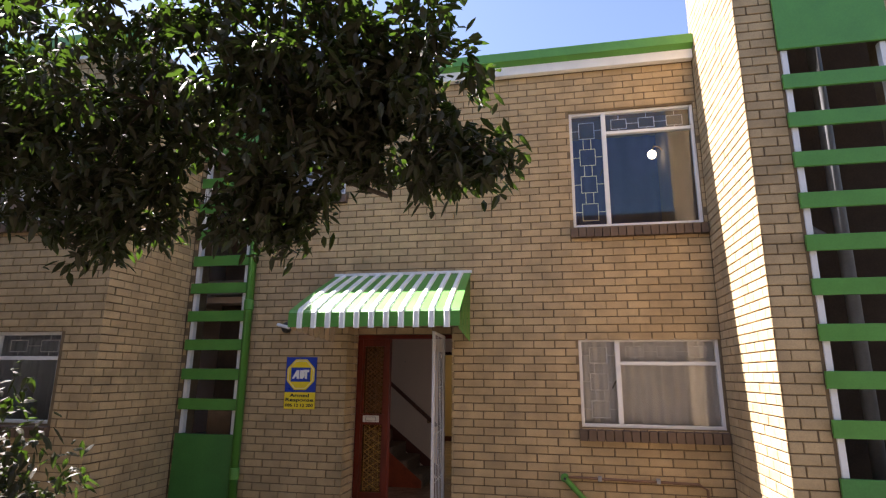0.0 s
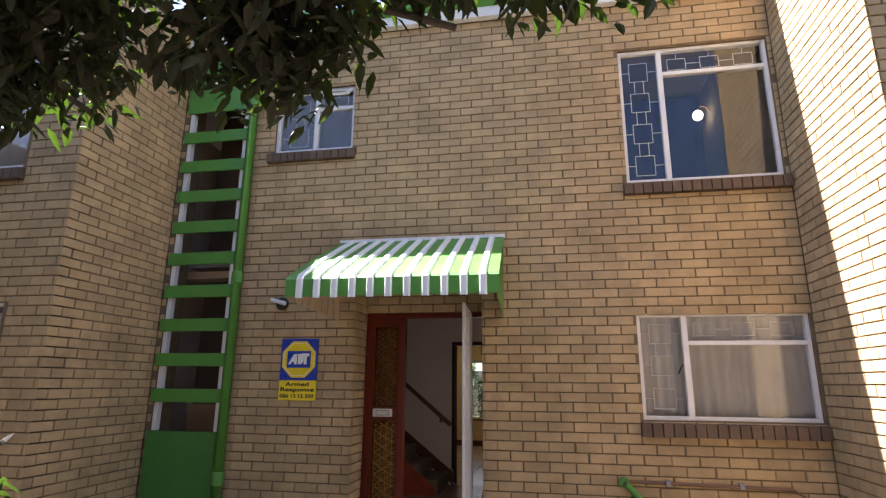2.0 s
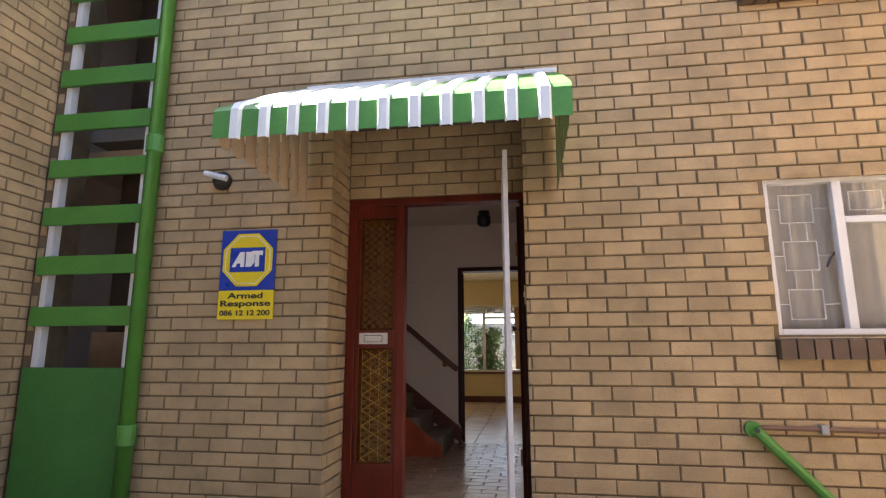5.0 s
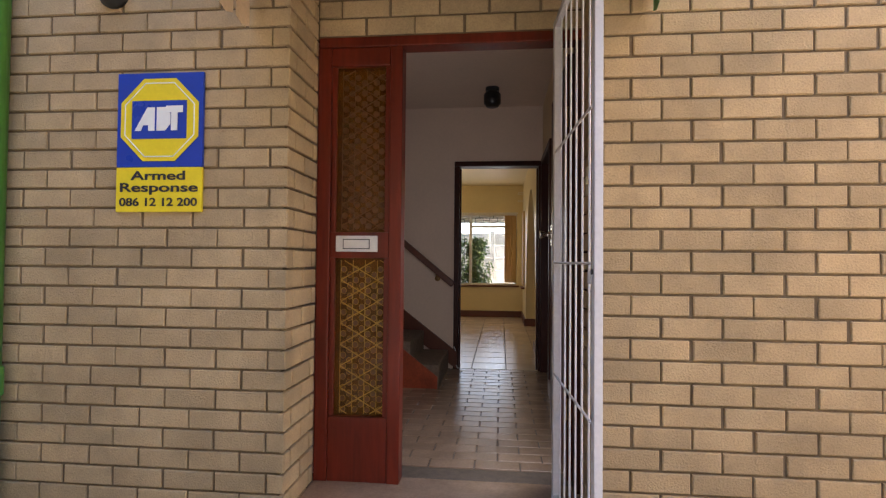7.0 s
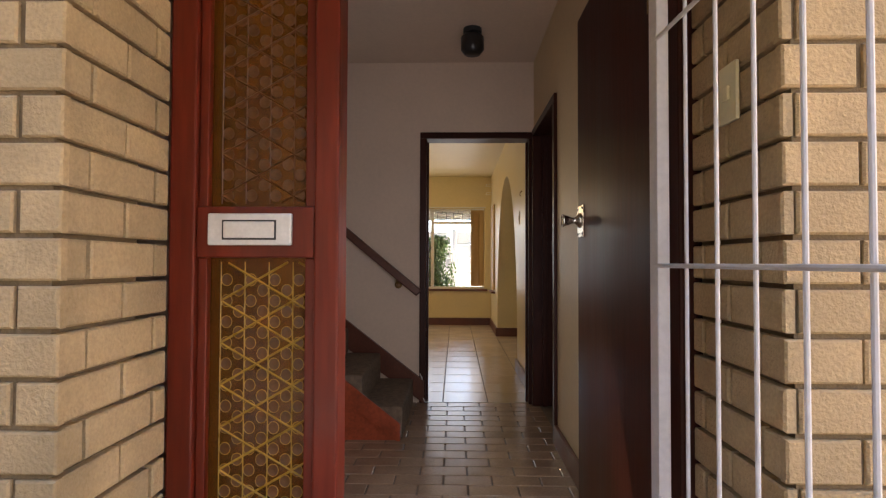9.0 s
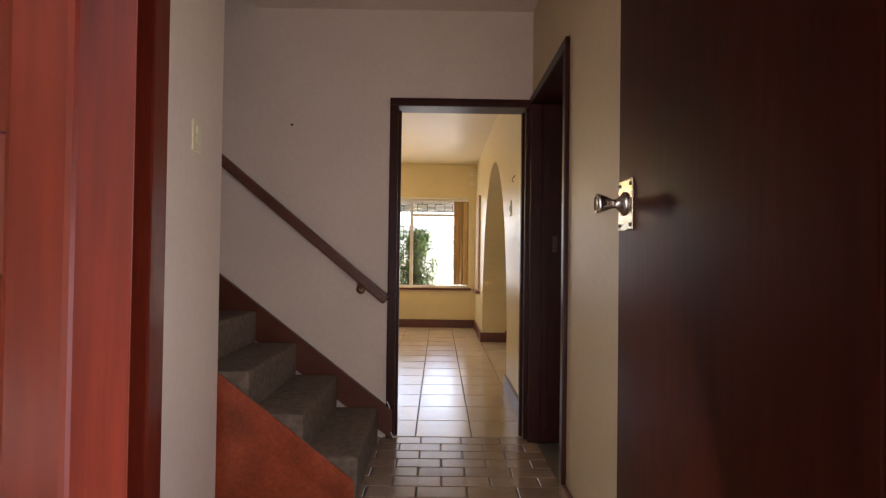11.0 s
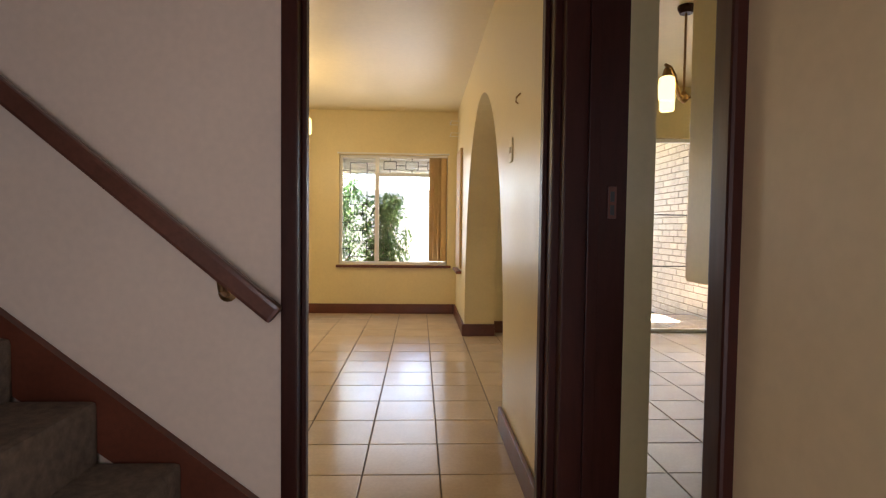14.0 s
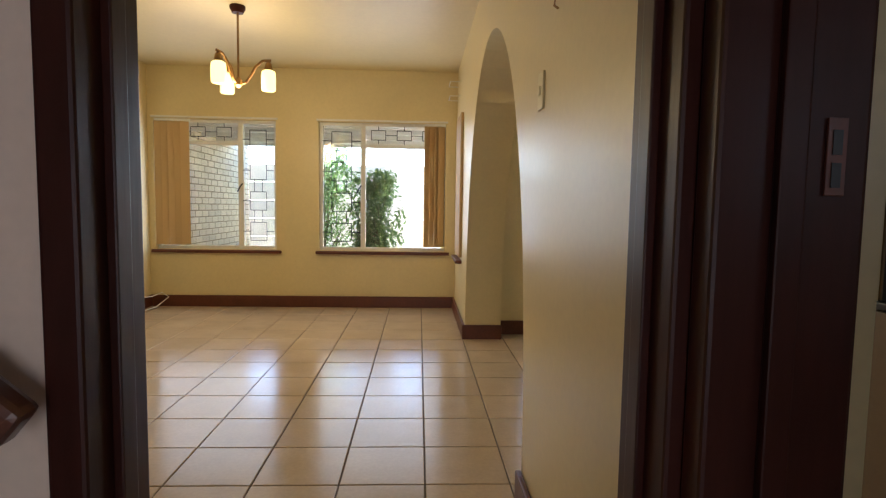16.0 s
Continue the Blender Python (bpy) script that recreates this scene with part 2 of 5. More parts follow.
# ---- mesh helpers ----
def mesh_object(name, bm, material, parent=None, label="", smooth=False):
    me = bpy.data.meshes.new(name)
    bm.to_mesh(me)
    bm.free()
    for mm in (material if isinstance(material, (list, tuple)) else [material]):
        me.materials.append(mm)
    if smooth:
        for p in me.polygons:
            p.use_smooth = True
    ob = new(name, me)
    ob.parent = parent
    if label:
        ob["label"] = label
    return ob


def part(name, bm, material, parent, label="", smooth=False):
    return mesh_object(name, bm, material, parent, label, smooth)


def thing(name, place, label, category, group="", kind=""):
    ob = new(name)
    ob.location = place
    return tagged(ob, label, category, group, kind)


def box(x0, x1, y0, y1, z0, z1, bevel=0.0, bm=None):
    own = bmesh.new()
    bmesh.ops.create_cube(own, size=1.0)
    bmesh.ops.transform(own, matrix=Matrix.Translation(((x0 + x1) / 2, (y0 + y1) / 2, (z0 + z1) / 2)) @ Matrix.Diagonal((abs(x1 - x0), abs(y1 - y0), abs(z1 - z0), 1)), verts=own.verts)
    if bevel:
        bmesh.ops.bevel(own, geom=own.edges[:], offset=bevel, segments=2, affect="EDGES", profile=0.6)
    if bm is None:
        return own
    tmp = bpy.data.meshes.new("tmp")
    own.to_mesh(tmp)
    own.free()
    bm.from_mesh(tmp)
    bpy.data.meshes.remove(tmp)
    return bm


def turned(profile, seg=20, m=Matrix()):
    """A body of revolution round z from (radius, height) pairs."""
    bm = bmesh.new()
    rings = []
    for r, z in profile:
        rings.append([bm.verts.new(m @ Vector((r * math.cos(2 * math.pi * i / seg), r * math.sin(2 * math.pi * i / seg), z))) for i in range(seg)])
    for a, b in zip(rings, rings[1:]):
        for i in range(seg):
            bm.faces.new((a[i], a[(i + 1) % seg], b[(i + 1) % seg], b[i]))
    bm.faces.new(rings[0][::-1])
    bm.faces.new(rings[-1])
    bmesh.ops.recalc_face_normals(bm, faces=bm.faces[:])
    return bm


def tube(points, r, seg=8, r2=None, bm=None):
    """A round bar along points; tapers to r2."""
    bm = bm or bmesh.new()
    pts = [Vector(p) for p in points]
    rings = []
    for i, p in enumerate(pts):
        d = (pts[min(i + 1, len(pts) - 1)] - pts[max(i - 1, 0)]).normalized()
        a = d.orthogonal().normalized() if abs(d.z) < 0.99 else Vector((1, 0, 0))
        if abs(d.z) < 0.99:
            a = d.cross(Vector((0, 0, 1))).normalized()
        c = d.cross(a).normalized()
        rad = r if r2 is None else r + (r2 - r) * i / (len(pts) - 1)
        rings.append([bm.verts.new(p + rad * (a * math.cos(2 * math.pi * k / seg) + c * math.sin(2 * math.pi * k / seg))) for k in range(seg)])
    for a, b in zip(rings, rings[1:]):
        for k in range(seg):
            bm.faces.new((a[k], a[(k + 1) % seg], b[(k + 1) % seg], b[k]))
    bm.faces.new(rings[0][::-1])
    bm.faces.new(rings[-1])
    bmesh.ops.recalc_face_normals(bm, faces=bm.faces[:])
    return bm


def prism(outline, axis, lo, hi):
    """An outline of (a, b) pairs pushed along an axis; for x the pairs are (y, z), for y (x, z), for z (x, y)."""
    def at(a, b, c):
        return {"x": (c, a, b), "y": (a, c, b), "z": (a, b, c)}[axis]
    bm = bmesh.new()
    lows = [bm.verts.new(at(a, b, lo)) for a, b in outline]
    highs = [bm.verts.new(at(a, b, hi)) for a, b in outline]
    bm.faces.new(lows)
    bm.faces.new(highs)
    for i in range(len(outline)):
        j = (i + 1) % len(outline)
        bm.faces.new((lows[i], lows[j], highs[j], highs[i]))
    bmesh.ops.recalc_face_normals(bm, faces=bm.faces[:])
    return bm


def structure(name, bm, material, label, category):
    return tagged(mesh_object(name, bm, material), label, category, kind="structure")


def holed(a0, a1, z0, z1, holes):
    """Rectangles that fill a wall of the given extent round its openings (a, a, z, z)."""
    cuts = sorted({a0, a1, *[h[0] for h in holes], *[h[1] for h in holes]})
    for lo, hi in zip(cuts, cuts[1:]):
        mid = (lo + hi) / 2
        z = z0
        for h in sorted((h for h in holes if h[0] < mid < h[1]), key=lambda h: h[2]):
            if h[2] > z:
                yield lo, hi, z, h[2]
            z = max(z, h[3])
        if z < z1:
            yield lo, hi, z, z1


def wall_along_x(name, x0, x1, y0, y1, z0, z1, holes, material, label):
    bm = bmesh.new()
    for a, b, c, d in holed(x0, x1, z0, z1, holes):
        box(a, b, y0, y1, c, d, bm=bm)
    bmesh.ops.remove_doubles(bm, verts=bm.verts[:], dist=0.0005)
    return structure(name, bm, material, label, "wall")


def wall_along_y(name, y0, y1, x0, x1, z0, z1, holes, material, label):
    bm = bmesh.new()
    for a, b, c, d in holed(y0, y1, z0, z1, holes):
        box(x0, x1, a, b, c, d, bm=bm)
    bmesh.ops.remove_doubles(bm, verts=bm.verts[:], dist=0.0005)
    return structure(name, bm, material, label, "wall")


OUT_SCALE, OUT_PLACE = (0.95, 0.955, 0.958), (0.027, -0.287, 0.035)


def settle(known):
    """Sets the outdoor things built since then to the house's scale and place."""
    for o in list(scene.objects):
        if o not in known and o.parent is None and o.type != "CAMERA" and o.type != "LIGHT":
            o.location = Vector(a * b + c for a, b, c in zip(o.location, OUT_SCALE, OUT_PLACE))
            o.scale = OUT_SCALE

# ---- ground, walls, floors, ceilings ----
GROUND = -0.15
CEIL = 2.58
LOW = 2.52
FOOT = -0.195
FRONT = -3.05
WIN_W = (2.14, 3.64, 1.14, 2.105)
WIN_U = (2.15, 3.62, 3.42, 4.91)
WIN_S = (-1.76, -0.80, 4.02, 4.81)
DOOR_F = (-0.665, 0.661, FOOT, 2.75)
DOOR_BED = (-0.687, 0.683, FOOT, 2.755)
SLATS = (-2.9, -2.12, FOOT, 5.5)

structure("ground", box(-120, 120, -120, 120, GROUND - 0.3, GROUND), M_GROUND, "dark grey paving of the yard and garden", "ground")
known = set(scene.objects)
wall_along_x("wall_front", -2.992, 3.672, FRONT + 0.011, -2.77, FOOT, 5.62, [WIN_W, WIN_U, WIN_S, DOOR_BED, SLATS], M_MORTAR, "mortar bed of the yellow face-brick front wall")
wall_along_y("wall_pier", -4.54, FRONT + 0.01, 3.671, 3.95, FOOT, 9.4, [], M_MORTAR, "mortar bed of the projecting brick side wall")
wall_along_x("wall_pier_front", 3.671, 6.6, -4.549, -4.3, FOOT, 9.4, [(4.02, 4.87, 0.9, 6.4)], M_MORTAR, "mortar bed of the brick pier beside the green slats")
wall_along_y("wall_left_return", -4.42, FRONT + 0.01, -3.25, -2.991, FOOT, 5.6, [], M_MORTAR, "mortar bed of the brick return wall")
wall_along_x("wall_left_front", -8.5, -2.991, -4.419, -4.15, FOOT, 5.6, [(-5.05, -3.5, 1.14, 2.12), (-5.05, -3.6, 3.42, 4.85)], M_MORTAR, "mortar bed of the neighbouring brick front")
# two unseen blocks added against skylight, then the house's hidden sides and roof
structure("sky_block_opposite", box(-14, 12, -16.5, -12.8, FOOT, 6.4), M_MORTAR, "unseen block added across the yard to hold back skylight", "building")
# added out of view to darken the yard's left side
structure("sky_block_west", box(-8.9, -8.6, -12.7, -4.5, FOOT, 5.8), M_MORTAR, "unseen wall added west of the yard to block low sky", "wall")
wall_along_y("wall_house_west", -4.15, 5.6, -8.5, -8.3, FOOT, 5.6, [], M_MORTAR, "plain outer wall")
structure("roof", box(-8.6, 3.66, -3.05, 5.4, 5.66, 5.72), M_DARKROOM, "plain roof slab over the house", "roof")
structure("roof_left", box(-8.6, -2.98, -4.5, -3.06, 5.66, 5.72), M_DARKROOM, "plain roof slab over the neighbouring unit", "roof")
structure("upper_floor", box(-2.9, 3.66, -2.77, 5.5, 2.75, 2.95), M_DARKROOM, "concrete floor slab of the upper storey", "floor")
wall_along_x("wall_upper_inner", -2.9, 3.66, 0.3, 0.4, 2.95, 5.66, [], M_DARKROOM, "plastered wall inside the upper rooms, toned dark as if unlit")
wall_along_y("wall_upper_east", -2.77, 5.3, 3.661, 3.8, 2.75, 5.66, [], M_DARKROOM, "plastered end wall of the upper rooms, toned dark as if unlit")
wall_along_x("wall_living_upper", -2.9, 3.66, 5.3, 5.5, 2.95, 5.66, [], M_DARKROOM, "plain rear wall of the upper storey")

eave = thing("roof_edge", (0.34, -3.1, 5.6), "white fascia board with a green metal gutter along the roof", "roof edge", kind="structure")
eave.location = (0, 0, 0)
part("fascia", box(-2.98, 3.655, -3.14, -3.055, 5.46, 5.64, 0.008), M_WHITE, eave, "white painted fascia board")
part("gutter", prism([(-3.22, 5.62), (-3.14, 5.58), (-3.12, 5.76), (-3.22, 5.74)], "x", -2.98, 3.655), M_GREEN, eave, "green painted metal gutter")
eave2 = tagged(new("roof_edge"), "green gutter over the neighbouring brick front", "roof edge", kind="structure")
part("fascia", box(-8.5, -2.95, -4.5, -4.42, 5.46, 5.62, 0.008), M_WHITE, eave2, "white painted fascia board")
part("gutter", box(-8.5, -2.93, -4.62, -4.5, 5.58, 5.74, 0.02), M_GREEN, eave2, "green painted metal gutter")

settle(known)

# hall
structure("floor_hall", box(-3.2, 0.84, -2.9, 0.012, -0.14, -0.008), M_GROUT, "dark joints of the brown brick-paver hall floor", "floor")
structure("floor_living", box(-2.65, 4.2, 0.012, 5.3, -0.14, -0.006), M_GROUT, "dark joints of the beige tiled living room floor", "floor")
structure("floor_kitchen", box(0.84, 4.2, -2.7, 0.012, -0.14, -0.006), M_GROUT, "dark joints of the beige tiled kitchen floor", "floor")
structure("ceiling_hall", box(-0.94, 0.84, -2.77, 0.0, CEIL, CEIL + 0.08), M_HALL, "pale painted hall ceiling", "ceiling")
structure("ceiling_living", box(-2.65, 0.7, 0.12, 5.19, LOW, LOW + 0.14), M_CEIL, "cream painted living room ceiling", "ceiling")
structure("ceiling_dining", box(0.84, 4.2, -2.77, 4.12, CEIL, CEIL + 0.08), M_CEIL, "cream painted dining room ceiling", "ceiling")
structure("ceiling_washroom", box(-3.2, -0.94, -2.77, -0.93, CEIL, CEIL + 0.08), M_HALL, "pale washroom ceiling", "ceiling")
wall_along_y("wall_hall_left", -2.77, -0.93, -0.94, -0.82, -0.1, CEIL, [(-2.4, -1.47, -0.1, 2.07)], M_HALL, "pale painted hall wall with a washroom doorway")
wall_along_y("wall_hall_right", -2.77, 0.0, 0.685, 0.84, -0.1, CEIL, [(-0.95, -0.03, -0.1, 2.06)], M_HALLCREAM, "pale cream hall wall with a kitchen doorway")
wall_along_x("wall_hall_front", -0.94, 0.81, -2.734, -2.66, -0.1, CEIL, [(-0.627, 0.682, -0.1, 2.132)], M_HALL, "plastered inside of the front wall")
D_HOLE = (-0.165, 0.68, -0.1, 2.025)
wall_along_x("wall_stairs", -3.2, 0.70, 0.0, 0.06, -0.1, 4.6, [D_HOLE], M_HALL, "pale painted wall beside the stairs with a doorway")
wall_along_x("wall_living_near", -2.65, 0.7, 0.06, 0.12, -0.1, CEIL, [D_HOLE], M_CREAM, "cream living room wall round the doorway")
structure("wall_stair_end", box(-3.32, -3.2, -2.77, 0.0, -0.1, 4.6), M_HALL, "pale painted end wall of the stairwell", "wall")
structure("wall_washroom_back", box(-3.2, -0.94, -1.03, -0.93, -0.1, 4.6), M_TILEW, "white tiled washroom wall under the stairs", "wall")
structure("stairwell_top", box(-3.32, -0.9, -1.0, 0.0, 4.6, 4.68), M_HALL, "pale stairwell ceiling", "ceiling")
structure("stairwell_side", box(-0.99, -0.94, -0.93, 0.0, CEIL, 4.6), M_HALL, "pale plaster above the hall ceiling edge", "wall")

# living room
V1 = (-2.477, -1.211, 0.61, 1.98)
V2 = (-0.765, 0.585, 0.61, 1.98)
wall_along_x("wall_far", -2.65, 1.0, 5.19, 5.38, -0.1, CEIL + 0.2, [V1, V2], M_CREAM, "cream wall with two garden windows")
wall_along_y("wall_living_left", 0.12, 5.19, -2.65, -2.535, -0.1, CEIL, [], M_CREAM, "cream living room side wall")


def arch_wall():
    """A thick wall with a tall round-headed arch that springs from the floor."""
    y0, y1, x0, x1, c, half, top = 0.061, 5.19, 0.70, 1.0, 2.51, 1.27, 2.09
    arch = [(c - half * math.cos(math.pi * i / 40), top * math.sin(math.pi * i / 40) ** 0.82) for i in range(41)]
    outline = [(y0, -0.1), (c - half, -0.1)] + arch + [(c + half, -0.1), (y1, -0.1), (y1, CEIL), (y0, CEIL)]
    bm = prism(outline, "x", x0, x1)
    bmesh.ops.triangulate(bm, faces=[f for f in bm.faces if len(f.verts) > 4])
    return structure("wall_arch", bm, M_CREAM, "cream wall with a tall rounded arch", "wall")


arch_wall()
wall_along_x("wall_dining_far", 1.0, 4.2, 3.97, 4.11, -0.1, CEIL, [(1.25, 3.42, 0.0, 2.05)], M_CREAM, "cream dining wall with a glazed door opening")
structure("wall_dining_right", box(4.1, 4.2, -2.7, 3.97, -0.1, CEIL), M_CREAM, "cream kitchen side wall", "wall")
structure("wall_kitchen_front", box(0.855, 4.1, -2.76, -2.66, -0.1, 1.14), M_CREAM, "cream wall under the kitchen window", "wall")
structure("wall_kitchen_back", box(2.55, 4.1, 2.3, 2.42, -0.1, CEIL), M_CREAM, "cream kitchen partition wall", "wall")


def skirting(name, x0, x1, y0, y1):
    return structure(name, box(x0, x1, y0, y1, 0.0, 0.12, 0.006), M_SKIRT, "red-brown wooden skirting board", "skirting board")


skirting("baseboard_far", -2.535, 0.7, 5.165, 5.188)
skirting("baseboard_left", -2.533, -2.51, 0.12, 5.165)
skirting("baseboard_right_near", 0.675, 0.698, 0.14, 1.24)
skirting("baseboard_right_far", 0.675, 0.698, 3.782, 5.165)
skirting("baseboard_arch_end", 0.677, 1.005, 3.755, 3.778)
skirting("baseboard_dining", 1.006, 1.23, 3.942, 3.966)
skirting("baseboard_hall", 0.662, 0.683, -1.85, -0.96)
skirting("baseboard_kitchen", 2.55, 3.2, 2.27, 2.298)

# ---- stairs ----
stairs = thing("staircase", (0, 0, 0), "carpeted staircase with red-brown wooden side boards", "staircase")
for i in range(12):
    nx, nz = -0.22 - 0.243 * i, 0.19 + 0.187 * i
    part("step", box(nx - 0.29, nx, -0.86, -0.036, nz - 0.2, nz, 0.022), M_CARPET, stairs, "grey-brown carpeted step")
lo, hi = -0.14, -3.1
part("wall_string", prism([(lo, 0.0), (lo, 0.165), (hi, 0.165 + 0.77 * (lo - hi)), (hi, 0.77 * (lo - hi) - 0.2)], "y", -0.036, -0.004), M_SKIRT, stairs, "red-brown wooden wall string")
part("side_panel", prism([(-0.25, 0.0), (-0.25, 0.06), (-0.93, 0.58), (-0.93, 0.0)], "y", -0.89, -0.862), M_STRING, stairs, "orange-red wooden side panel")
part("side_board", prism([(-0.23, 0.0), (-0.23, 0.1), (-0.93, 0.64), (-0.93, 0.5), (-0.25, 0.0)], "y", -0.905, -0.891), M_STRING, stairs, "sloping wooden string board")

rail = thing("handrail", (0, 0, 0), "dark brown wooden handrail on metal brackets", "handrail")
rd = Vector((-1.17, 0, 0.97)).normalized()
p0 = Vector((-0.2, -0.07, 0.842))
bm = box(-0.03, 2.75, -0.022, 0.022, -0.03, 0.03, 0.012)
bmesh.ops.transform(bm, matrix=Matrix.Translation(p0) @ rd.to_track_quat("X", "Z").to_matrix().to_4x4(), verts=bm.verts)
part("rail", bm, M_RAIL, rail)
for d in (0.18, 1.6, 2.6):
    q = p0 + rd * d
    part("bracket", tube([(q.x, -0.07, q.z - 0.03), (q.x, -0.06, q.z - 0.06), (q.x, -0.03, q.z - 0.075), (q.x, -0.002, q.z - 0.075)], 0.011), M_BRASS, rail, "dull brass rail bracket")
    part("rose", turned([(0.028, 0), (0.028, 0.008), (0.014, 0.014)], 16, pose(q.x, -0.001, q.z - 0.075, 90)), M_BRASS, rail)


# ---- doorways ----
def door_frame(name, label, axis, lo, hi, face0, face1, top, wide, material, z0=0.0):
    f = thing(name, (0, 0, 0), label, "door frame", kind="structure")
    for a, b in ((lo - wide, lo), (hi, hi + wide)):
        bm = box(a, b, face0, face1, z0, top, 0.006) if axis == "x" else box(face0, face1, a, b, z0, top, 0.006)
        part("jamb", bm, material, f)
    bm = box(lo - wide, hi + wide, face0, face1, top + 0.001, top + wide, 0.006) if axis == "x" else box(face0, face1, lo - wide, hi + wide, top + 0.001, top + wide, 0.006)
    part("head", bm, material, f)
    return f


fr = door_frame("door_frame_living", "dark brown gloss wooden door frame", "x", -0.127, 0.643, -0.022, 0.145, 1.99, 0.05, M_DARKWOOD)
for a, b in ((-0.127, -0.112), (0.628, 0.643)):
    part("stop", box(a, b, 0.04, 0.08, 0, 1.975, 0.003), M_DARKWOOD, fr)
fr = door_frame("door_frame_kitchen", "dark brown gloss wooden frame of the kitchen doorway", "y", -0.9, -0.075, 0.665, 0.858, 2.0, 0.05, M_DARKWOOD)
part("stop", box(0.735, 0.77, -0.09, -0.076, 0, 1.99, 0.003), M_DARKWOOD, fr)
part("strike_plate", box(0.8, 0.825, -0.0795, -0.0755, 1.12, 1.215, 0.001), M_SKIRT, fr, "worn metal lock strike plate")
part("strike_hole", box(0.806, 0.818, -0.081, -0.079, 1.13, 1.16), M_IRON, fr)
part("strike_hole", box(0.806, 0.818, -0.081, -0.079, 1.17, 1.2), M_IRON, fr)
door_frame("door_frame_washroom", "red-brown varnished washroom door frame", "y", -2.3, -1.56, -0.965, -0.79, 2.0, 0.1, M_RED)

# front door: frame, side light, leaf
FY0, FY1 = -2.835, -2.735
ff = thing("door_frame_front", (0, 0, 0), "red-brown wooden entrance frame with a fixed side light", "door frame", kind="structure")
part("jamb", box(-0.605, -0.54, FY0, FY1, -0.02, 2.08, 0.006), M_RED, ff)
part("mullion", box(-0.25, -0.19, FY0, FY1, -0.02, 2.08, 0.006), M_RED, ff)
part("jamb", box(0.625, 0.68, FY0, FY1, -0.02, 2.08, 0.006), M_DARKWOOD, ff)
part("head", box(-0.605, 0.68, FY0, FY1, 2.081, 2.13, 0.006), M_RED, ff)
part("rail", box(-0.539, -0.251, FY0 + 0.005, FY1 - 0.01, 1.06, 1.185, 0.005), M_RED, ff)
part("rail", box(-0.539, -0.251, FY0 + 0.005, FY1 - 0.01, -0.02, 0.3, 0.005), M_RED, ff)
part("rail", box(-0.539, -0.251, FY0 + 0.005, FY1 - 0.01, 1.99, 2.08, 0.005), M_RED, ff)
for z0, z1 in ((0.3, 1.06), (1.185, 1.99)):
    part("pane", box(-0.539, -0.251, -2.797, -2.789, z0, z1), M_AMBER, ff, "amber patterned glass pane")
    for a, b in ((-0.539, -0.515), (-0.275, -0.251)):
        part("glazing_bead", box(a, b, -2.82, -2.798, z0, z1, 0.004), M_RED, ff)
    bm = bmesh.new()
    lens = bmesh.new()
    x0, x1, s = -0.49, -0.279, 0.03
    h = s * math.sqrt(3)
    y = -2.7985
    for c in range(8):
        x = x0 + c * s
        tube([(x, y, z0 + 0.01), (x, y, z1 - 0.01)], 0.0016, 4, bm=bm) if c % 2 == 0 else None
        for q in range(int((z1 - z0) / h)):
            z = z0 + 0.03 + (q + 0.5 * (c % 2)) * h
            if z < z1 - 0.03:
                ring = [(x + 0.015 + 0.0135 * math.cos(k * math.pi / 6), y, z + 0.015 * math.sin(k * math.pi / 6)) for k in range(13)]
                tube(ring, 0.0011, 4, bm=bm)
                for a, b in zip(ring, ring[1:]):
                    va = [lens.verts.new(p) for p in ((x + 0.015, y + 0.0012, z), (a[0], y - 0.0004, a[2]), (b[0], y - 0.0004, b[2]))]
                    lens.faces.new(va)
    n = int((z1 - z0) / (2 * h)) + 2
    for q in range(-2, n + 2):
        for sg in (1, -1):
            za = z0 + 0.03 + q * 2 * h
            zb = za + sg * (x1 - x0) * 0.577
            for k in range(24):
                u, v = k / 24, (k + 1) / 24
                p, w = za + (zb - za) * u, za + (zb - za) * v
                if min(p, w) > z0 + 0.008 and max(p, w) < z1 - 0.008:
                    tube([(x0 + (x1 - x0) * u, y, p), (x0 + (x1 - x0) * v, y, w)], 0.0028, 4, bm=bm)
    part("glass_lens", lens, M_AMBERDARK, ff, "dark amber round lenses of the glass", True)
    # upper ribs take the darker colour to stand in for the dim hall
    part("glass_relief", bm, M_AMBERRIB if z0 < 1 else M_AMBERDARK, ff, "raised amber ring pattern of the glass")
part("threshold", box(-0.605, 0.68, -3.19, -2.735, -0.1, -0.004, 0.01), M_KLINK, ff, "brown tiled threshold")
slot = part("letter_plate", box(-0.505, -0.302, -2.846, -2.831, 1.09, 1.167, 0.004), M_ALU, ff, "brushed aluminium letter plate")
# thin black plate draws the shade in the flap's gap
part("flap_gap_shade", box(-0.469, -0.338, -2.8475, -2.8455, 1.103, 1.151), M_IRON, slot, "black plate standing in for the shaded gap round the flap")
part("flap", box(-0.465, -0.342, -2.851, -2.846, 1.107, 1.147, 0.003), M_ALU, slot)

leaf = thing("front_door", (0, 0, 0), "dark mahogany front door standing open into the hall", "door")
part("leaf", box(0.6, 0.638, -2.725, -1.868, 0.01, 2.06, 0.004), M_DOOR, leaf)
plate = part("lock_plate", box(0.594, 0.5995, -1.985, -1.884, 1.155, 1.282, 0.002), M_CHROME, leaf, "worn square nickel lock plate")
for dy in (-1.973, -1.896):
    for z in (1.168, 1.269):
        part("screw", turned([(0.006, 0), (0.004, 0.003)], 10, pose(0.594, dy, z, 0, -90)), M_IRON, plate)
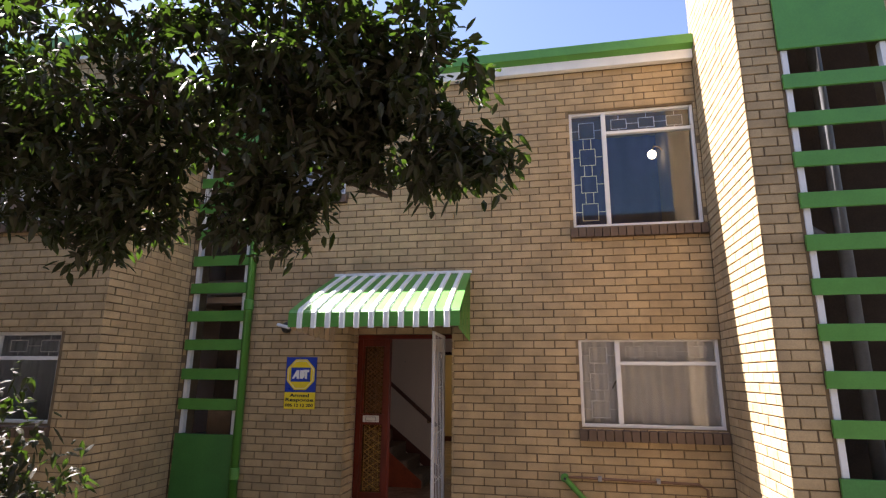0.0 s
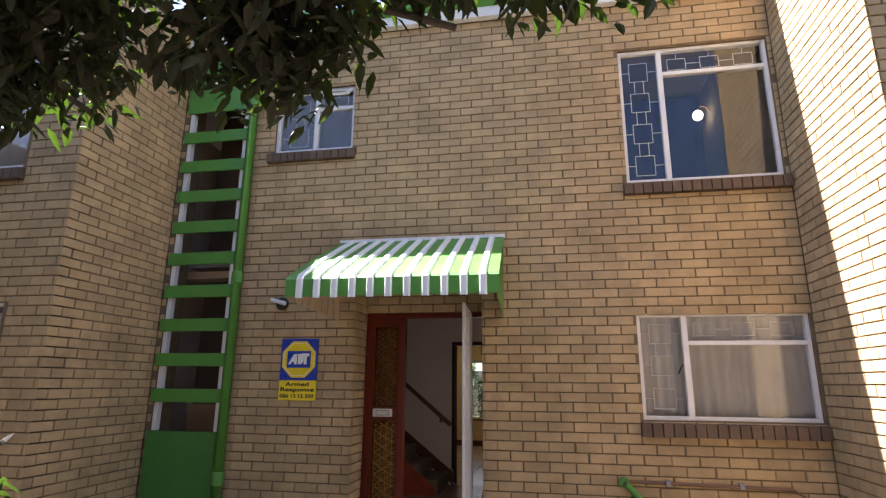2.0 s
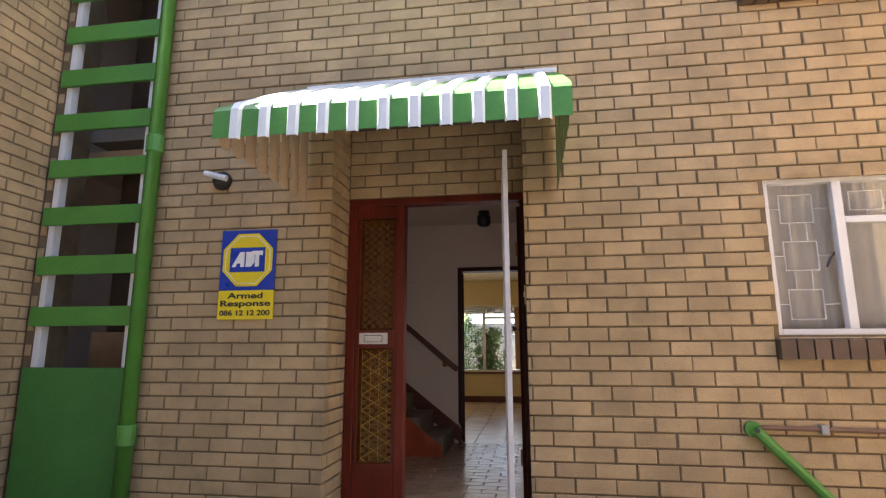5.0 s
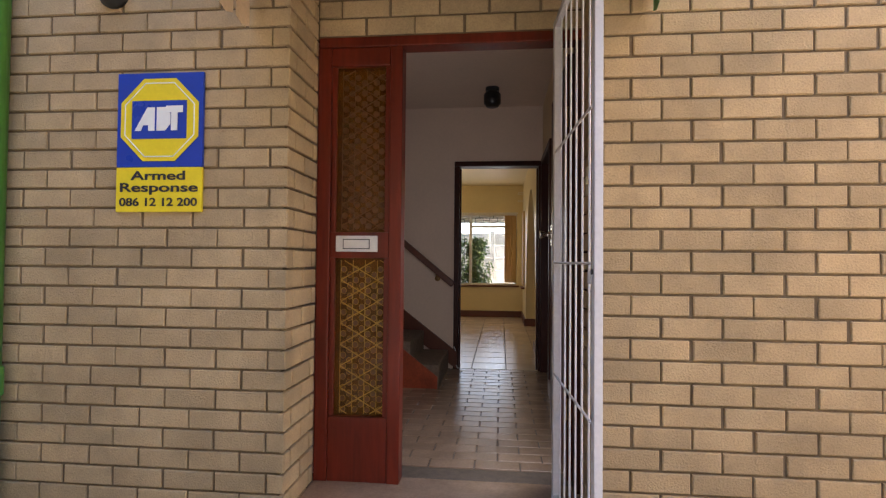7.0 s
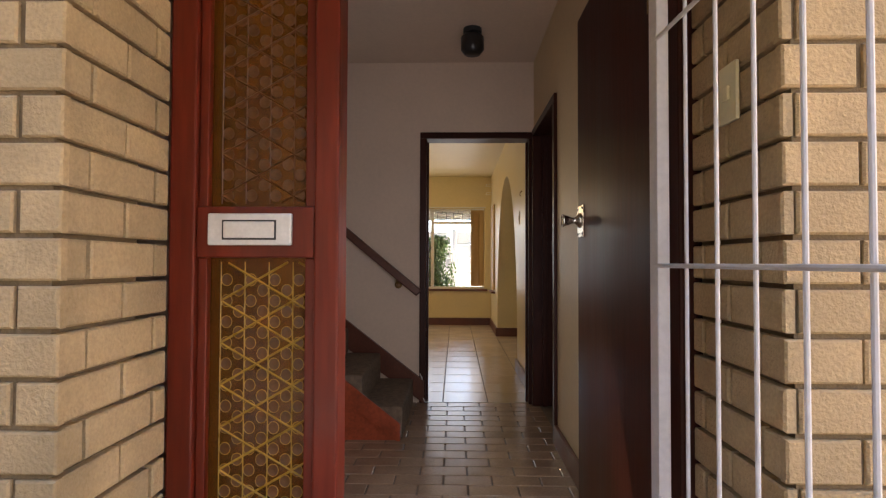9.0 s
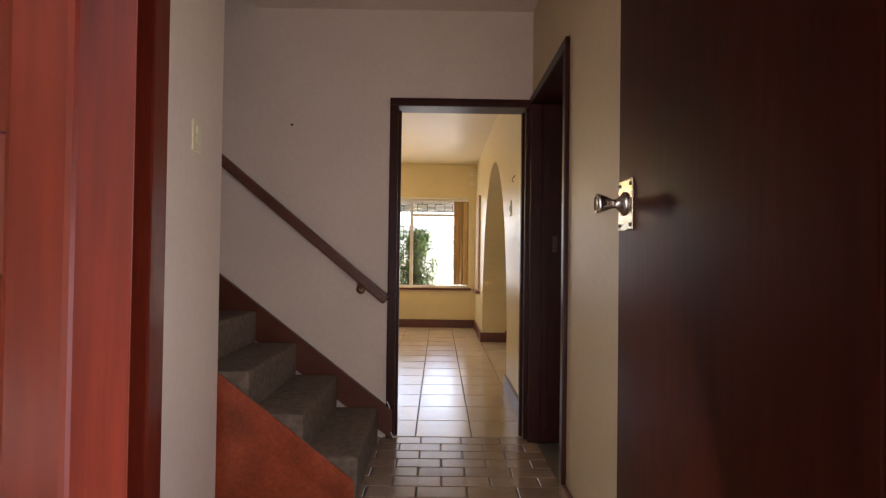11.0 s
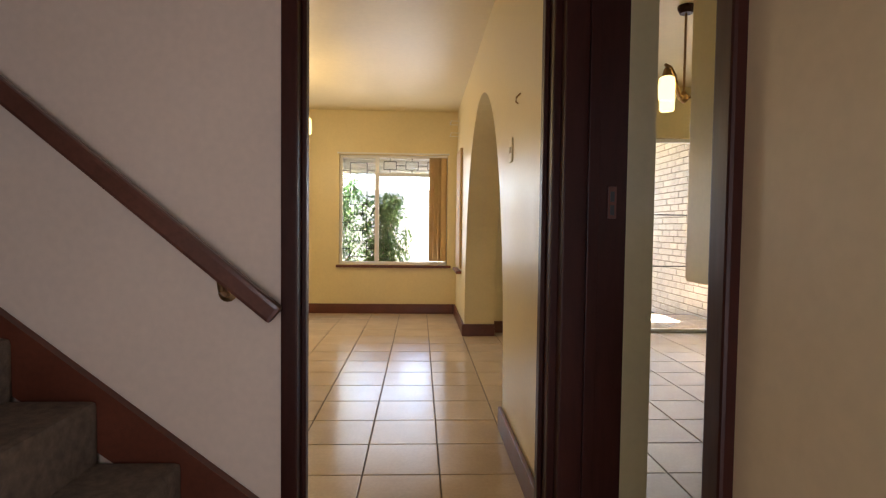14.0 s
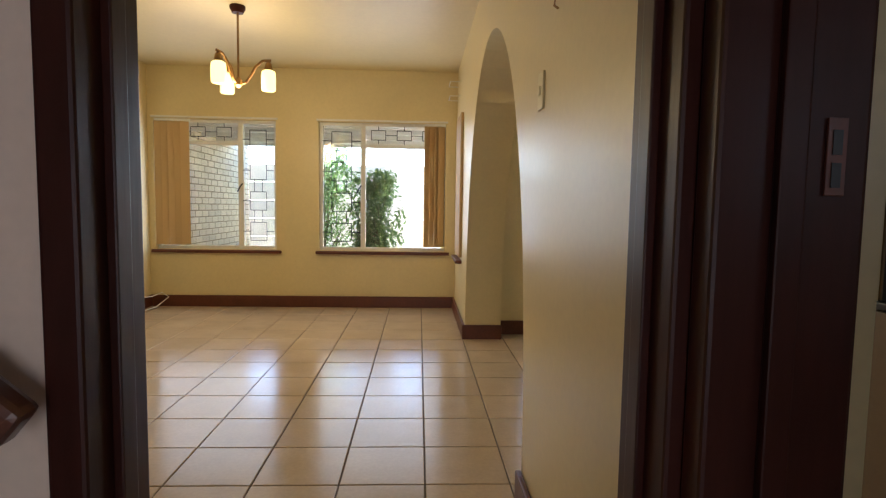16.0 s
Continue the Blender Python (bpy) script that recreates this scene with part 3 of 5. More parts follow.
part("knob", turned([(0.03, 0), (0.03, 0.004), (0.02, 0.012), (0.012, 0.02), (0.012, 0.032), (0.018, 0.045), (0.024, 0.062), (0.025, 0.07), (0.02, 0.072), (0.018, 0.069)], 24, pose(0.594, -1.93, 1.222, 0, -90)), M_CHROME, leaf, "flared nickel door knob", True)
part("hinge", turned([(0.008, 0), (0.008, 0.1)], 10, pose(0.596, -2.73, 0.3)), M_BRASS, leaf)
part("hinge", turned([(0.008, 0), (0.008, 0.1)], 10, pose(0.596, -2.73, 1.7)), M_BRASS, leaf)

# security gate, open against the outside
gate = thing("security_gate", (0, 0, 0), "white painted steel bar security gate standing open", "gate")
GX = 0.565
part("post", box(GX - 0.013, GX + 0.013, -3.008, -2.968, 0.02, 2.1, 0.003), M_GATE, gate)
outer = part("post", box(GX - 0.013, GX + 0.013, -3.770, -3.730, 0.02, 2.1, 0.003), M_GATE, gate)
for z in (0.03, 2.07):
    part("frame_rail", box(GX - 0.012, GX + 0.012, -3.729, -2.986, z, z + 0.03, 0.003), M_GATE, gate)
for i in range(6):
    y = -3.106 - 0.1075 * i
    part("bar", tube([(GX, y, 0.06), (GX, y, 2.07)], 0.0039), M_GATE, gate)
for z in (0.57, 1.045, 1.52):
    part("cross_bar", tube([(GX - 0.01, -2.990, z), (GX - 0.01, -3.720, z)], 0.0045), M_GATE, gate)
part("lock_box", box(GX - 0.016, GX + 0.012, -3.729, -3.69, 0.983, 1.025, 0.004), M_GATE, gate, "small white gate lock")
part("bolt", turned([(0.008, 0), (0.008, 0.004)], 10, pose(GX - 0.014, -3.750, 1.02, 0, -90)), M_IRON, gate)
gate.matrix_world = pose(GX, -3.75, 0) @ pose(0, 0, 0, 0, 0, 3.3) @ pose(-GX, 3.75, 0)


def switch_plate(name, label, m, rows=1):
    s = tagged(new(name), label, "switch")
    part("plate", box(-0.035, 0.035, -0.008, 0, -0.06, 0.06, 0.003), M_SWITCH, s)
    for i in range(rows):
        part("rocker", box(-0.012, 0.012, -0.014, -0.008, -0.015 - 0.03 * (rows - 1) / 2 + 0.04 * i, 0.015 - 0.03 * (rows - 1) / 2 + 0.04 * i, 0.002), M_SWITCH, s)
    s.matrix_world = m
    return s


switch_plate("door_bell", "ivory plastic bell push on the brick reveal", pose(0.652, -3.03, 1.395, 0, 0, -90))
switch_plate("light_switch", "ivory light switch on the pale hall wall", pose(-0.82, -1.188, 1.536, 0, 0, 90), 2)
switch_plate("light_switch", "ivory light switch on the cream wall", pose(0.70, 1.067, 1.479, 0, 0, -90), 1)
switch_plate("wall_socket", "pale socket plate low on the wall", pose(-2.535, 4.8, 0.3, 0, 0, 90), 1)

# washroom glimpse
basin = thing("wash_basin", (-1.42, -1.2, 0.8), "white porcelain wall basin with chrome tap", "wash basin")
bm = turned([(0.06, -0.2), (0.16, -0.14), (0.24, -0.03), (0.26, 0.0), (0.25, 0.012), (0.22, 0.0), (0.16, -0.09), (0.05, -0.12)], 28)
bmesh.ops.transform(bm, matrix=Matrix.Diagonal((1.0, 0.72, 1, 1)), verts=bm.verts)
part("bowl", bm, M_PORC, basin, "", True)
part("back_ledge", box(-0.25, 0.25, 0.08, 0.168, -0.06, 0.09, 0.02), M_PORC, basin)
part("tap", tube([(0.1, 0.1, 0.09), (0.1, 0.08, 0.14), (0.1, 0.0, 0.145), (0.1, -0.03, 0.12)], 0.011), M_CHROME, basin, "chrome tap")
part("waste_pipe", tube([(0.0, 0.0, -0.19), (0.0, 0.0, -0.34), (0.03, 0.05, -0.37), (0.05, 0.1, -0.32), (0.05, 0.165, -0.32)], 0.022, 10), M_WHITE, basin, "white waste trap")
shelf_light = thing("wall_cabinet", (0, 0, 0), "wooden framed cabinet above the basin", "cabinet")
part("body", box(-1.9, -1.15, -1.16, -1.04, 1.5, 1.95, 0.01), M_CARD, shelf_light)


# ---- windows ----
def grille(bm, x0, x1, z0, z1, y, across, r=0.004):
    """Burglar bars: linked squares joined by short bars, in one line up or along."""
    if across:
        n = max(1, round((x1 - x0) / ((z1 - z0) * 1.6)))
        step = (x1 - x0) / n
        zc, h, w = (z0 + z1) / 2, (z1 - z0) * 0.27, step * 0.28
        cells = [(x0 + step * (i + 0.5), zc, w, h) for i in range(n)]
    else:
        n = max(1, round((z1 - z0) / ((x1 - x0) * 0.9)))
        step = (z1 - z0) / n
        cells = [((x0 + x1) / 2, z0 + step * (i + 0.5), (x1 - x0) * 0.26, step * 0.3) for i in range(n)]
    for cx, cz, w, h in cells:
        c = [(cx - w, cz - h), (cx + w, cz - h), (cx + w, cz + h), (cx - w, cz + h)]
        for a, b in zip(c, c[1:] + c[:1]):
            tube([(a[0], y, a[1]), (b[0], y, b[1])], r, 4, bm=bm)
        for a, b in (((x0, cz), (cx - w, cz)), ((cx + w, cz), (x1, cz))) if not across else (((cx, z0), (cx, cz - h)), ((cx, cz + h), (cx, z1))):
            tube([(a[0], y, a[1]), (b[0], y, b[1])], r, 4, bm=bm)
    for (ax, az, aw, ah), (bx, bz, bw, bh) in zip(cells, cells[1:]):
        if across:
            tube([(ax + aw, y, az), (bx - bw, y, bz)], r, 4, bm=bm)
        else:
            for k in (-0.5, 0.5):
                tube([(ax + k * aw, y, az + ah), (bx + k * bw, y, bz - bh)], r, 4, bm=bm)
    return bm


def window(name, label, hole, y, mullion, transom, out, side_left=True, bars=None, sill=True, bar_out=-0.0):
    """A steel casement: outer frame, mullion, transom on the wide side, panes, and burglar bars. out is -1 where outdoors lies towards -y."""
    x0, x1, z0, z1 = hole
    w = thing(name, (0, 0, 0), label, "window", kind="structure")
    f = 0.035
    d0, d1 = y - 0.03, y + 0.03
    frame_part = part("window_frame", box(x0, x0 + f, d0, d1, z0, z1, 0.004), M_WHITE, w)
    part("window_frame", box(x1 - f, x1, d0, d1, z0, z1, 0.004), M_WHITE, w)
    part("window_frame", box(x0 + f, x1 - f, d0, d1, z1 - f, z1, 0.004), M_WHITE, w)
    part("window_frame", box(x0 + f, x1 - f, d0, d1, z0, z0 + f, 0.004), M_WHITE, w)
    part("mullion", box(mullion - 0.026, mullion + 0.026, d0, d1, z0 + f, z1 - f, 0.004), M_WHITE, w)
    a, b = (mullion + 0.026, x1 - f) if side_left else (x0 + f, mullion - 0.026)
    c, d = (x0 + f, mullion - 0.026) if side_left else (mullion + 0.026, x1 - f)
    panes = [(c, d, z0 + f, z1 - f)]
    if transom:
        part("transom", box(a, b, d0, d1, transom - 0.02, transom + 0.02, 0.004), M_WHITE, w)
        panes += [(a, b, z0 + f, transom - 0.02), (a, b, transom + 0.02, z1 - f)]
    else:
        panes += [(a, b, z0 + f, z1 - f)]
    for p in panes:
        g = part("pane", box(p[0], p[1], y - 0.003, y + 0.003, p[2], p[3]), M_GLASS, w, "clear glass pane")
        g.visible_shadow = False
    yb = y - out * 0.045
    part("burglar_bars", grille(bmesh.new(), c, d, z0 + f, z1 - f, yb, False), bars or M_WHITE, w, "burglar bars of linked squares")
    if transom:
        part("burglar_bars", grille(bmesh.new(), a, b, transom + 0.02, z1 - f, yb, True), bars or M_WHITE, w, "burglar bars of linked squares")
    m = mullion + (-0.02 if side_left else 0.02)
    zz = (z0 + z1) / 2
    part("casement_handle", tube([(m, y - out * 0.035, zz + 0.02), (m - 0.02, y - out * 0.05, zz - 0.01), (m - 0.05, y - out * 0.05, zz - 0.07)], 0.007), M_IRON, w, "black casement handle")
    return w


known = set(scene.objects)
window("window_1", "white steel window with net curtains behind", WIN_W, -2.98, 2.57, 1.83, -1)
window("window_2", "white steel upstairs window with white burglar bars", WIN_U, -2.98, 2.57, 4.62, -1)
small_window = window("window_3", "small white steel upstairs window", WIN_S, -2.98, -1.27, 4.55, -1)
bm = bmesh.new()
for a, b, c, d in ((-1.24, -1.21, -0.22, 0), (-0.865, -0.835, -0.22, 0), (-1.21, -0.865, -0.22, -0.19), (-1.21, -0.865, -0.03, 0)):
    box(a, b, -0.012, 0.012, c, d, bm=bm)
vent = part("open_vent", bm, M_WHITE, small_window, "white steel vent sash standing open")
vent.matrix_world = pose(0, -3.015, 4.775, -48)
vent_pane = part("pane", box(-1.21, -0.865, -0.003, 0.003, -0.19, -0.03), M_GLASS, vent, "clear glass pane")
vent_pane.visible_shadow = False
window("window_4", "white steel window of the neighbouring unit", (-5.05, -3.5, 1.14, 2.12), -4.36, -4.4, 1.83, -1)
window("window_5", "white steel upstairs window of the neighbouring unit", (-5.05, -3.6, 3.42, 4.85), -4.36, -4.4, 4.5, -1)


def curtain(name, x0, x1, z0, z1, y, material, label, wave=0.03, pitch=0.11):
    bm = bmesh.new()
    n = int((x1 - x0) / 0.012)
    top, bottom = [], []
    for i in range(n + 1):
        x = x0 + (x1 - x0) * i / n
        dy = wave * math.sin(2 * math.pi * x / pitch + 1.3 * math.sin(x * 5))
        top.append(bm.verts.new((x, y + dy * 0.7, z1)))
        bottom.append(bm.verts.new((x, y + dy, z0)))
    for i in range(n):
        bm.faces.new((bottom[i], bottom[i + 1], top[i + 1], top[i]))
    bmesh.ops.solidify(bm, geom=bm.faces[:], thickness=0.003)
    return tagged(mesh_object(name, bm, material, smooth=True), label, "curtain")


curtain("net_curtain", 2.1, 3.68, 1.1, 2.14, -2.918, M_NET, "white gathered net curtain behind the window", 0.012)
# added blue hanging, in place of sky reflected by the glass
curtain("curtain", 1.6, 3.64, 2.96, 5.6, -0.6, M_SKYBLUE, "deep blue hanging standing in for sky reflected in the upstairs window", 0.03, 0.25)
# this curtain's bluish tint includes sky mirrored by the pane
curtain("curtain", -1.8, -0.76, 3.9, 4.86, -2.8, M_GREYCURT, "pale curtain behind the small window, its blue-grey standing in for reflected sky", 0.02, 0.2)
curtain("net_curtain", -5.1, -3.45, 1.1, 2.16, -4.1, M_GREYCURT, "grey net curtain behind the neighbouring window")
curtain("net_curtain", -5.1, -3.5, 3.3, 4.9, -4.1, M_NET, "pale net curtain behind the neighbouring upstairs window")

bulb = thing("wall_lamp", (0, 0, 0), "lit round bulb lamp on a brass arm in the upstairs room", "lamp")
LX, LY, LZ = 3.5, -0.94, 5.12
part("globe", turned([(0.02, -0.07), (0.055, -0.045), (0.07, 0.0), (0.055, 0.045), (0.02, 0.07)], 18, pose(LX, LY, LZ)), M_BULB, bulb, "lit white globe", True)
part("arm", tube([(LX, LY, LZ + 0.06), (LX + 0.04, LY, LZ + 0.14), (LX + 0.12, LY, LZ + 0.12), (LX + 0.158, LY, LZ + 0.06)], 0.012), M_BRASS, bulb)


def brick_sill(name, x0, x1, z0, z1, y):
    s = tagged(new(name), "sloping brown header-brick window sill", "window sill", "brick window sills", "structure")
    n = round((x1 - x0) / 0.09)
    step = (x1 - x0) / n
    me = None
    for i in range(n):
        if me is None:
            ob = part("sill_brick", prism([(y - 0.06, z0), (0.09 + y, z0), (0.09 + y, z1), (y - 0.06, z1 - 0.025)], "x", 0.005, step - 0.005), M_SILLBRICK, s)
            me = ob.data
        else:
            ob = new("sill_brick", me)
            ob.parent = s
        ob.location.x = x0 + i * step
    return s


brick_sill("sill_ground_floor", 2.11, 3.655, 1.0, 1.135, FRONT)
brick_sill("sill_upstairs", 2.11, 3.655, 3.285, 3.415, FRONT)
brick_sill("sill_small", -1.82, -0.76, 3.89, 4.015, FRONT)
brick_sill("sill_neighbour", -5.1, -3.45, 1.0, 1.135, -4.43)
brick_sill("sill_neighbour_upstairs", -5.1, -3.55, 3.285, 3.415, -4.43)


# ---- green slatted screens ----
def slat_screen(name, x0, x1, y, bottom, top, first, pitch, height, head, label, foot=FOOT):
    s = thing(name, (0, 0, 0), label, "screen")
    part("lower_panel", box(x0 - 0.03, x1 + 0.03, y - 0.03, y, foot, bottom, 0.006), M_GREENDARK, s, "deep green painted lower panel")
    part("upper_panel", box(x0 - 0.03, x1 + 0.03, y - 0.03, y, top, head, 0.006), M_GREEN, s, "green painted upper panel")
    for x in (x0, x1 - 0.05):
        part("post", box(x, x + 0.05, y + 0.002, y + 0.07, bottom, top, 0.004), M_WHITE, s, "white painted post")
    k = 0
    while first + k * pitch < top - 0.05:
        z = first + k * pitch
        part("slat", box(x0 - 0.03, x1 + 0.03, y - 0.032, y - 0.001, z - height, z, 0.005), M_GREEN, s)
        k += 1
    return s


slat_screen("slat_screen", -2.9, -2.12, -3.06, 0.94, 4.6, 1.369, 0.372, 0.138, 5.5, "green slatted screen with white posts over a dark stair recess")
# recess walls carry the shade in their colour
structure("screen_recess", box(-2.96, -2.06, -2.3, -2.2, FOOT, 5.6), M_RECESS, "brown wall behind the slats, darkened for the recess shade", "wall")
structure("screen_recess_side", box(-2.1, -2.05, -2.77, -2.3, FOOT, 5.6), M_RECESS, "brown side wall behind the slats, darkened for the recess shade", "wall")
structure("screen_recess_ledge", box(-2.95, -2.1, -2.76, -2.31, 0.8, 0.9), M_DARKROOM, "concrete ledge behind the slats", "floor")
carton = tagged(mesh_object("cardboard_box", box(-2.75, -2.4, -2.7, -2.45, 0.9, 1.2, 0.004), M_CARD), "brown cardboard box on the ledge behind the slats", "box")
pack = thing("carton", (0, 0, 0), "dark carton with pale printed lines", "box")
part("body", box(-2.38, -2.14, -2.74, -2.5, 0.901, 1.52, 0.004), M_IRON, pack)
part("print", box(-2.36, -2.17, -2.744, -2.741, 1.38, 1.42), M_SIGNWHITE, pack)
part("print", box(-2.36, -2.2, -2.744, -2.741, 1.45, 1.47), M_SIGNWHITE, pack)
slat_screen("slat_screen", 4.02, 4.87, -4.57, 0.94, 4.6, 1.369, 0.372, 0.138, 6.4, "green slatted screen with white posts beside the brick pier")
structure("pier_recess", box(3.96, 6.6, -3.3, -3.2, FOOT, 8.0), M_RECESS, "brown wall behind the slats, darkened for the recess shade", "wall")
tagged(mesh_object("drain_pipe", tube([(4.65, -3.8, FOOT), (4.65, -3.8, 8.0)], 0.06, 12), M_GREYPIPE, smooth=True), "grey plastic drain pipe behind the slats", "pipe")
stack = thing("waste_branch", (0, 0, 0), "grey branch pipe on the drain stack", "pipe")
part("pipe", tube([(4.65, -3.8, 2.9), (4.4, -3.75, 3.1), (4.0, -3.7, 3.2)], 0.045, 10), M_GREYPIPE, stack, "", True)

down = thing("downpipe", (0, 0, 0), "green painted downpipe clipped to the brick wall", "pipe")
part("pipe", tube([(-2.03, -3.115, FOOT), (-2.03, -3.115, 5.35), (-2.03, -3.2, 5.6)], 0.052, 16), M_GREEN, down, "", True)
for z in (0.5, 2.55, 4.6):
    part("collar", turned([(0.052, -0.07), (0.062, -0.06), (0.062, 0.06), (0.052, 0.07)], 16, pose(-2.03, -3.115, z)), M_GREEN, down)

# ---- sign ----
sign = thing("alarm_sign", (0, 0, 0), "blue and yellow enamel alarm company sign with black lettering", "sign")
SX0, SX1, SZ0, SZ1 = -1.462, -1.055, 1.265, 1.887
SY = FRONT - 0.014
zb = SZ0 + 0.2
part("upper_board", box(SX0, SX1, SY - 0.004, FRONT - 0.002, zb, SZ1, 0.002), M_SIGNBLUE, sign, "blue enamel board")
part("lower_board", box(SX0, SX1, SY - 0.004, FRONT - 0.002, SZ0, zb - 0.001, 0.002), M_SIGNYEL, sign, "yellow enamel board")
cx, cz = (SX0 + SX1) / 2, (zb + SZ1) / 2


def octagon(r, y, depth=0.002):
    return prism([(cx + r * math.cos(math.pi / 8 + k * math.pi / 4), cz + r * math.sin(math.pi / 8 + k * math.pi / 4)) for k in range(8)], "y", y - depth, y)


part("octagon", octagon(0.2, SY - 0.0045), M_SIGNYEL, sign)
for k in range(8):
    a, b = math.pi / 8 + k * math.pi / 4, math.pi / 8 + (k + 1) * math.pi / 4
    part("octagon_line", tube([(cx + 0.178 * math.cos(a), SY - 0.0068, cz + 0.178 * math.sin(a)), (cx + 0.178 * math.cos(b), SY - 0.0068, cz + 0.178 * math.sin(b))], 0.003, 4), M_SIGNWHITE, sign)
part("emblem_field", box(cx - 0.13, cx + 0.13, SY - 0.0092, SY - 0.0068, cz - 0.085, cz + 0.085), M_SIGNBLUE, sign)
part("emblem", prism([(cx - 0.115, cz - 0.05), (cx - 0.055, cz + 0.055), (cx - 0.02, cz + 0.055), (cx - 0.02, cz - 0.05), (cx - 0.05, cz - 0.05), (cx - 0.05, cz - 0.025), (cx - 0.075, cz - 0.025), (cx - 0.085, cz - 0.05)], "y", SY - 0.012, SY - 0.0094), M_SIGNWHITE, sign, "white emblem shape")
part("emblem", prism([(cx - 0.01, cz - 0.05), (cx - 0.01, cz + 0.055), (cx + 0.03, cz + 0.055), (cx + 0.055, cz + 0.025), (cx + 0.055, cz - 0.02), (cx + 0.03, cz - 0.05)], "y", SY - 0.012, SY - 0.0094), M_SIGNWHITE, sign, "white emblem shape")
part("emblem", prism([(cx + 0.06, cz - 0.05), (cx + 0.06, cz + 0.03), (cx + 0.035, cz + 0.03), (cx + 0.035, cz + 0.06), (cx + 0.115, cz + 0.06), (cx + 0.115, cz + 0.03), (cx + 0.09, cz + 0.03), (cx + 0.09, cz - 0.05)], "y", SY - 0.0145, SY - 0.0122), M_SIGNWHITE, sign, "white emblem shape")


def lettering(text, x, y, z, width, size, parent):
    cu = bpy.data.curves.new("lettering", "FONT")
    cu.body, cu.size, cu.align_x, cu.align_y, cu.extrude, cu.offset = text, size, "CENTER", "CENTER", 0.001, size * 0.02
    tmp = new("lettering", cu)
    bpy.context.view_layer.update()
    me = bpy.data.meshes.new_from_object(tmp.evaluated_get(bpy.context.evaluated_depsgraph_get()))
    bpy.data.objects.remove(tmp)
    xs = [v.co.x for v in me.vertices]
    k = width / (max(xs) - min(xs))
    me.transform(Matrix.Translation((x, y, z)) @ Euler((math.pi / 2, 0, 0)).to_matrix().to_4x4() @ Matrix.Diagonal((k, 1, 1, 1)))
    whole = bmesh.new()
    whole.from_mesh(me)
    left = set(whole.faces)
    while left:
        seed = min(left, key=lambda f: f.calc_center_median().x)
        island, edge = {seed}, [seed]
        while edge:
            for e in edge.pop().verts:
                for f in e.link_faces:
                    if f not in island:
                        island.add(f)
                        edge.append(f)
        left -= island
        one = bmesh.new()
        made = {}
        for f in island:
            one.faces.new([made.setdefault(v, None) or made.update({v: one.verts.new(v.co)}) or made[v] for v in f.verts])
        part("letter", one, M_INK, parent, "black letter")
    whole.free()
    bpy.data.meshes.remove(me)


lettering("Armed", cx, SY - 0.006, zb - 0.04, 0.26, 0.056, sign)
lettering("Response", cx, SY - 0.006, zb - 0.093, 0.37, 0.056, sign)
lettering("086 12 12 200", cx, SY - 0.006, zb - 0.158, 0.37, 0.05, sign)

# flood lamp left of the door
fl = thing("outdoor_lamp", (0, 0, 0), "small dark wall lamp with a pale tube", "lamp")
part("base", turned([(0.07, 0), (0.07, 0.02), (0.05, 0.06), (0.03, 0.08)], 18, pose(-1.5, FRONT, 2.26, 90)), M_IRON, fl, "", True)
part("tube", tube([(-1.58, -3.16, 2.29), (-1.42, -3.14, 2.25)], 0.022, 10), M_WHITE, fl, "white lamp tube")

# conduit and brace on the wall
cond = thing("wall_conduit", (0, 0, 0), "thin brown conduit running along the brick wall", "pipe")
part("pipe", tube([(1.97, -3.075, 0.62), (3.3, -3.075, 0.6), (3.38, -3.075, 0.55), (3.4, -3.075, FOOT)], 0.014, 8), M_PIPE, cond)
for x in (2.3, 2.9):
    part("clip", box(x - 0.02, x + 0.02, -3.1, -3.052, 0.59, 0.64, 0.004), M_GREYPIPE, cond)
brace = thing("green_brace", (0, 0, 0), "green painted steel brace bar fixed to the wall", "rail")
part("bar", tube([(1.93, -3.1, 0.61), (2.33, -3.1, 0.2), (2.66, -3.1, FOOT)], 0.03, 10), M_GREEN, brace)
part("fixing", turned([(0.045, 0), (0.045, 0.03)], 14, pose(1.93, FRONT, 0.61, 90)), M_GREEN, brace)
part("bolt", turned([(0.014, 0), (0.014, 0.01)], 8, pose(1.93, -3.13, 0.61, 90)), M_IRON, brace)


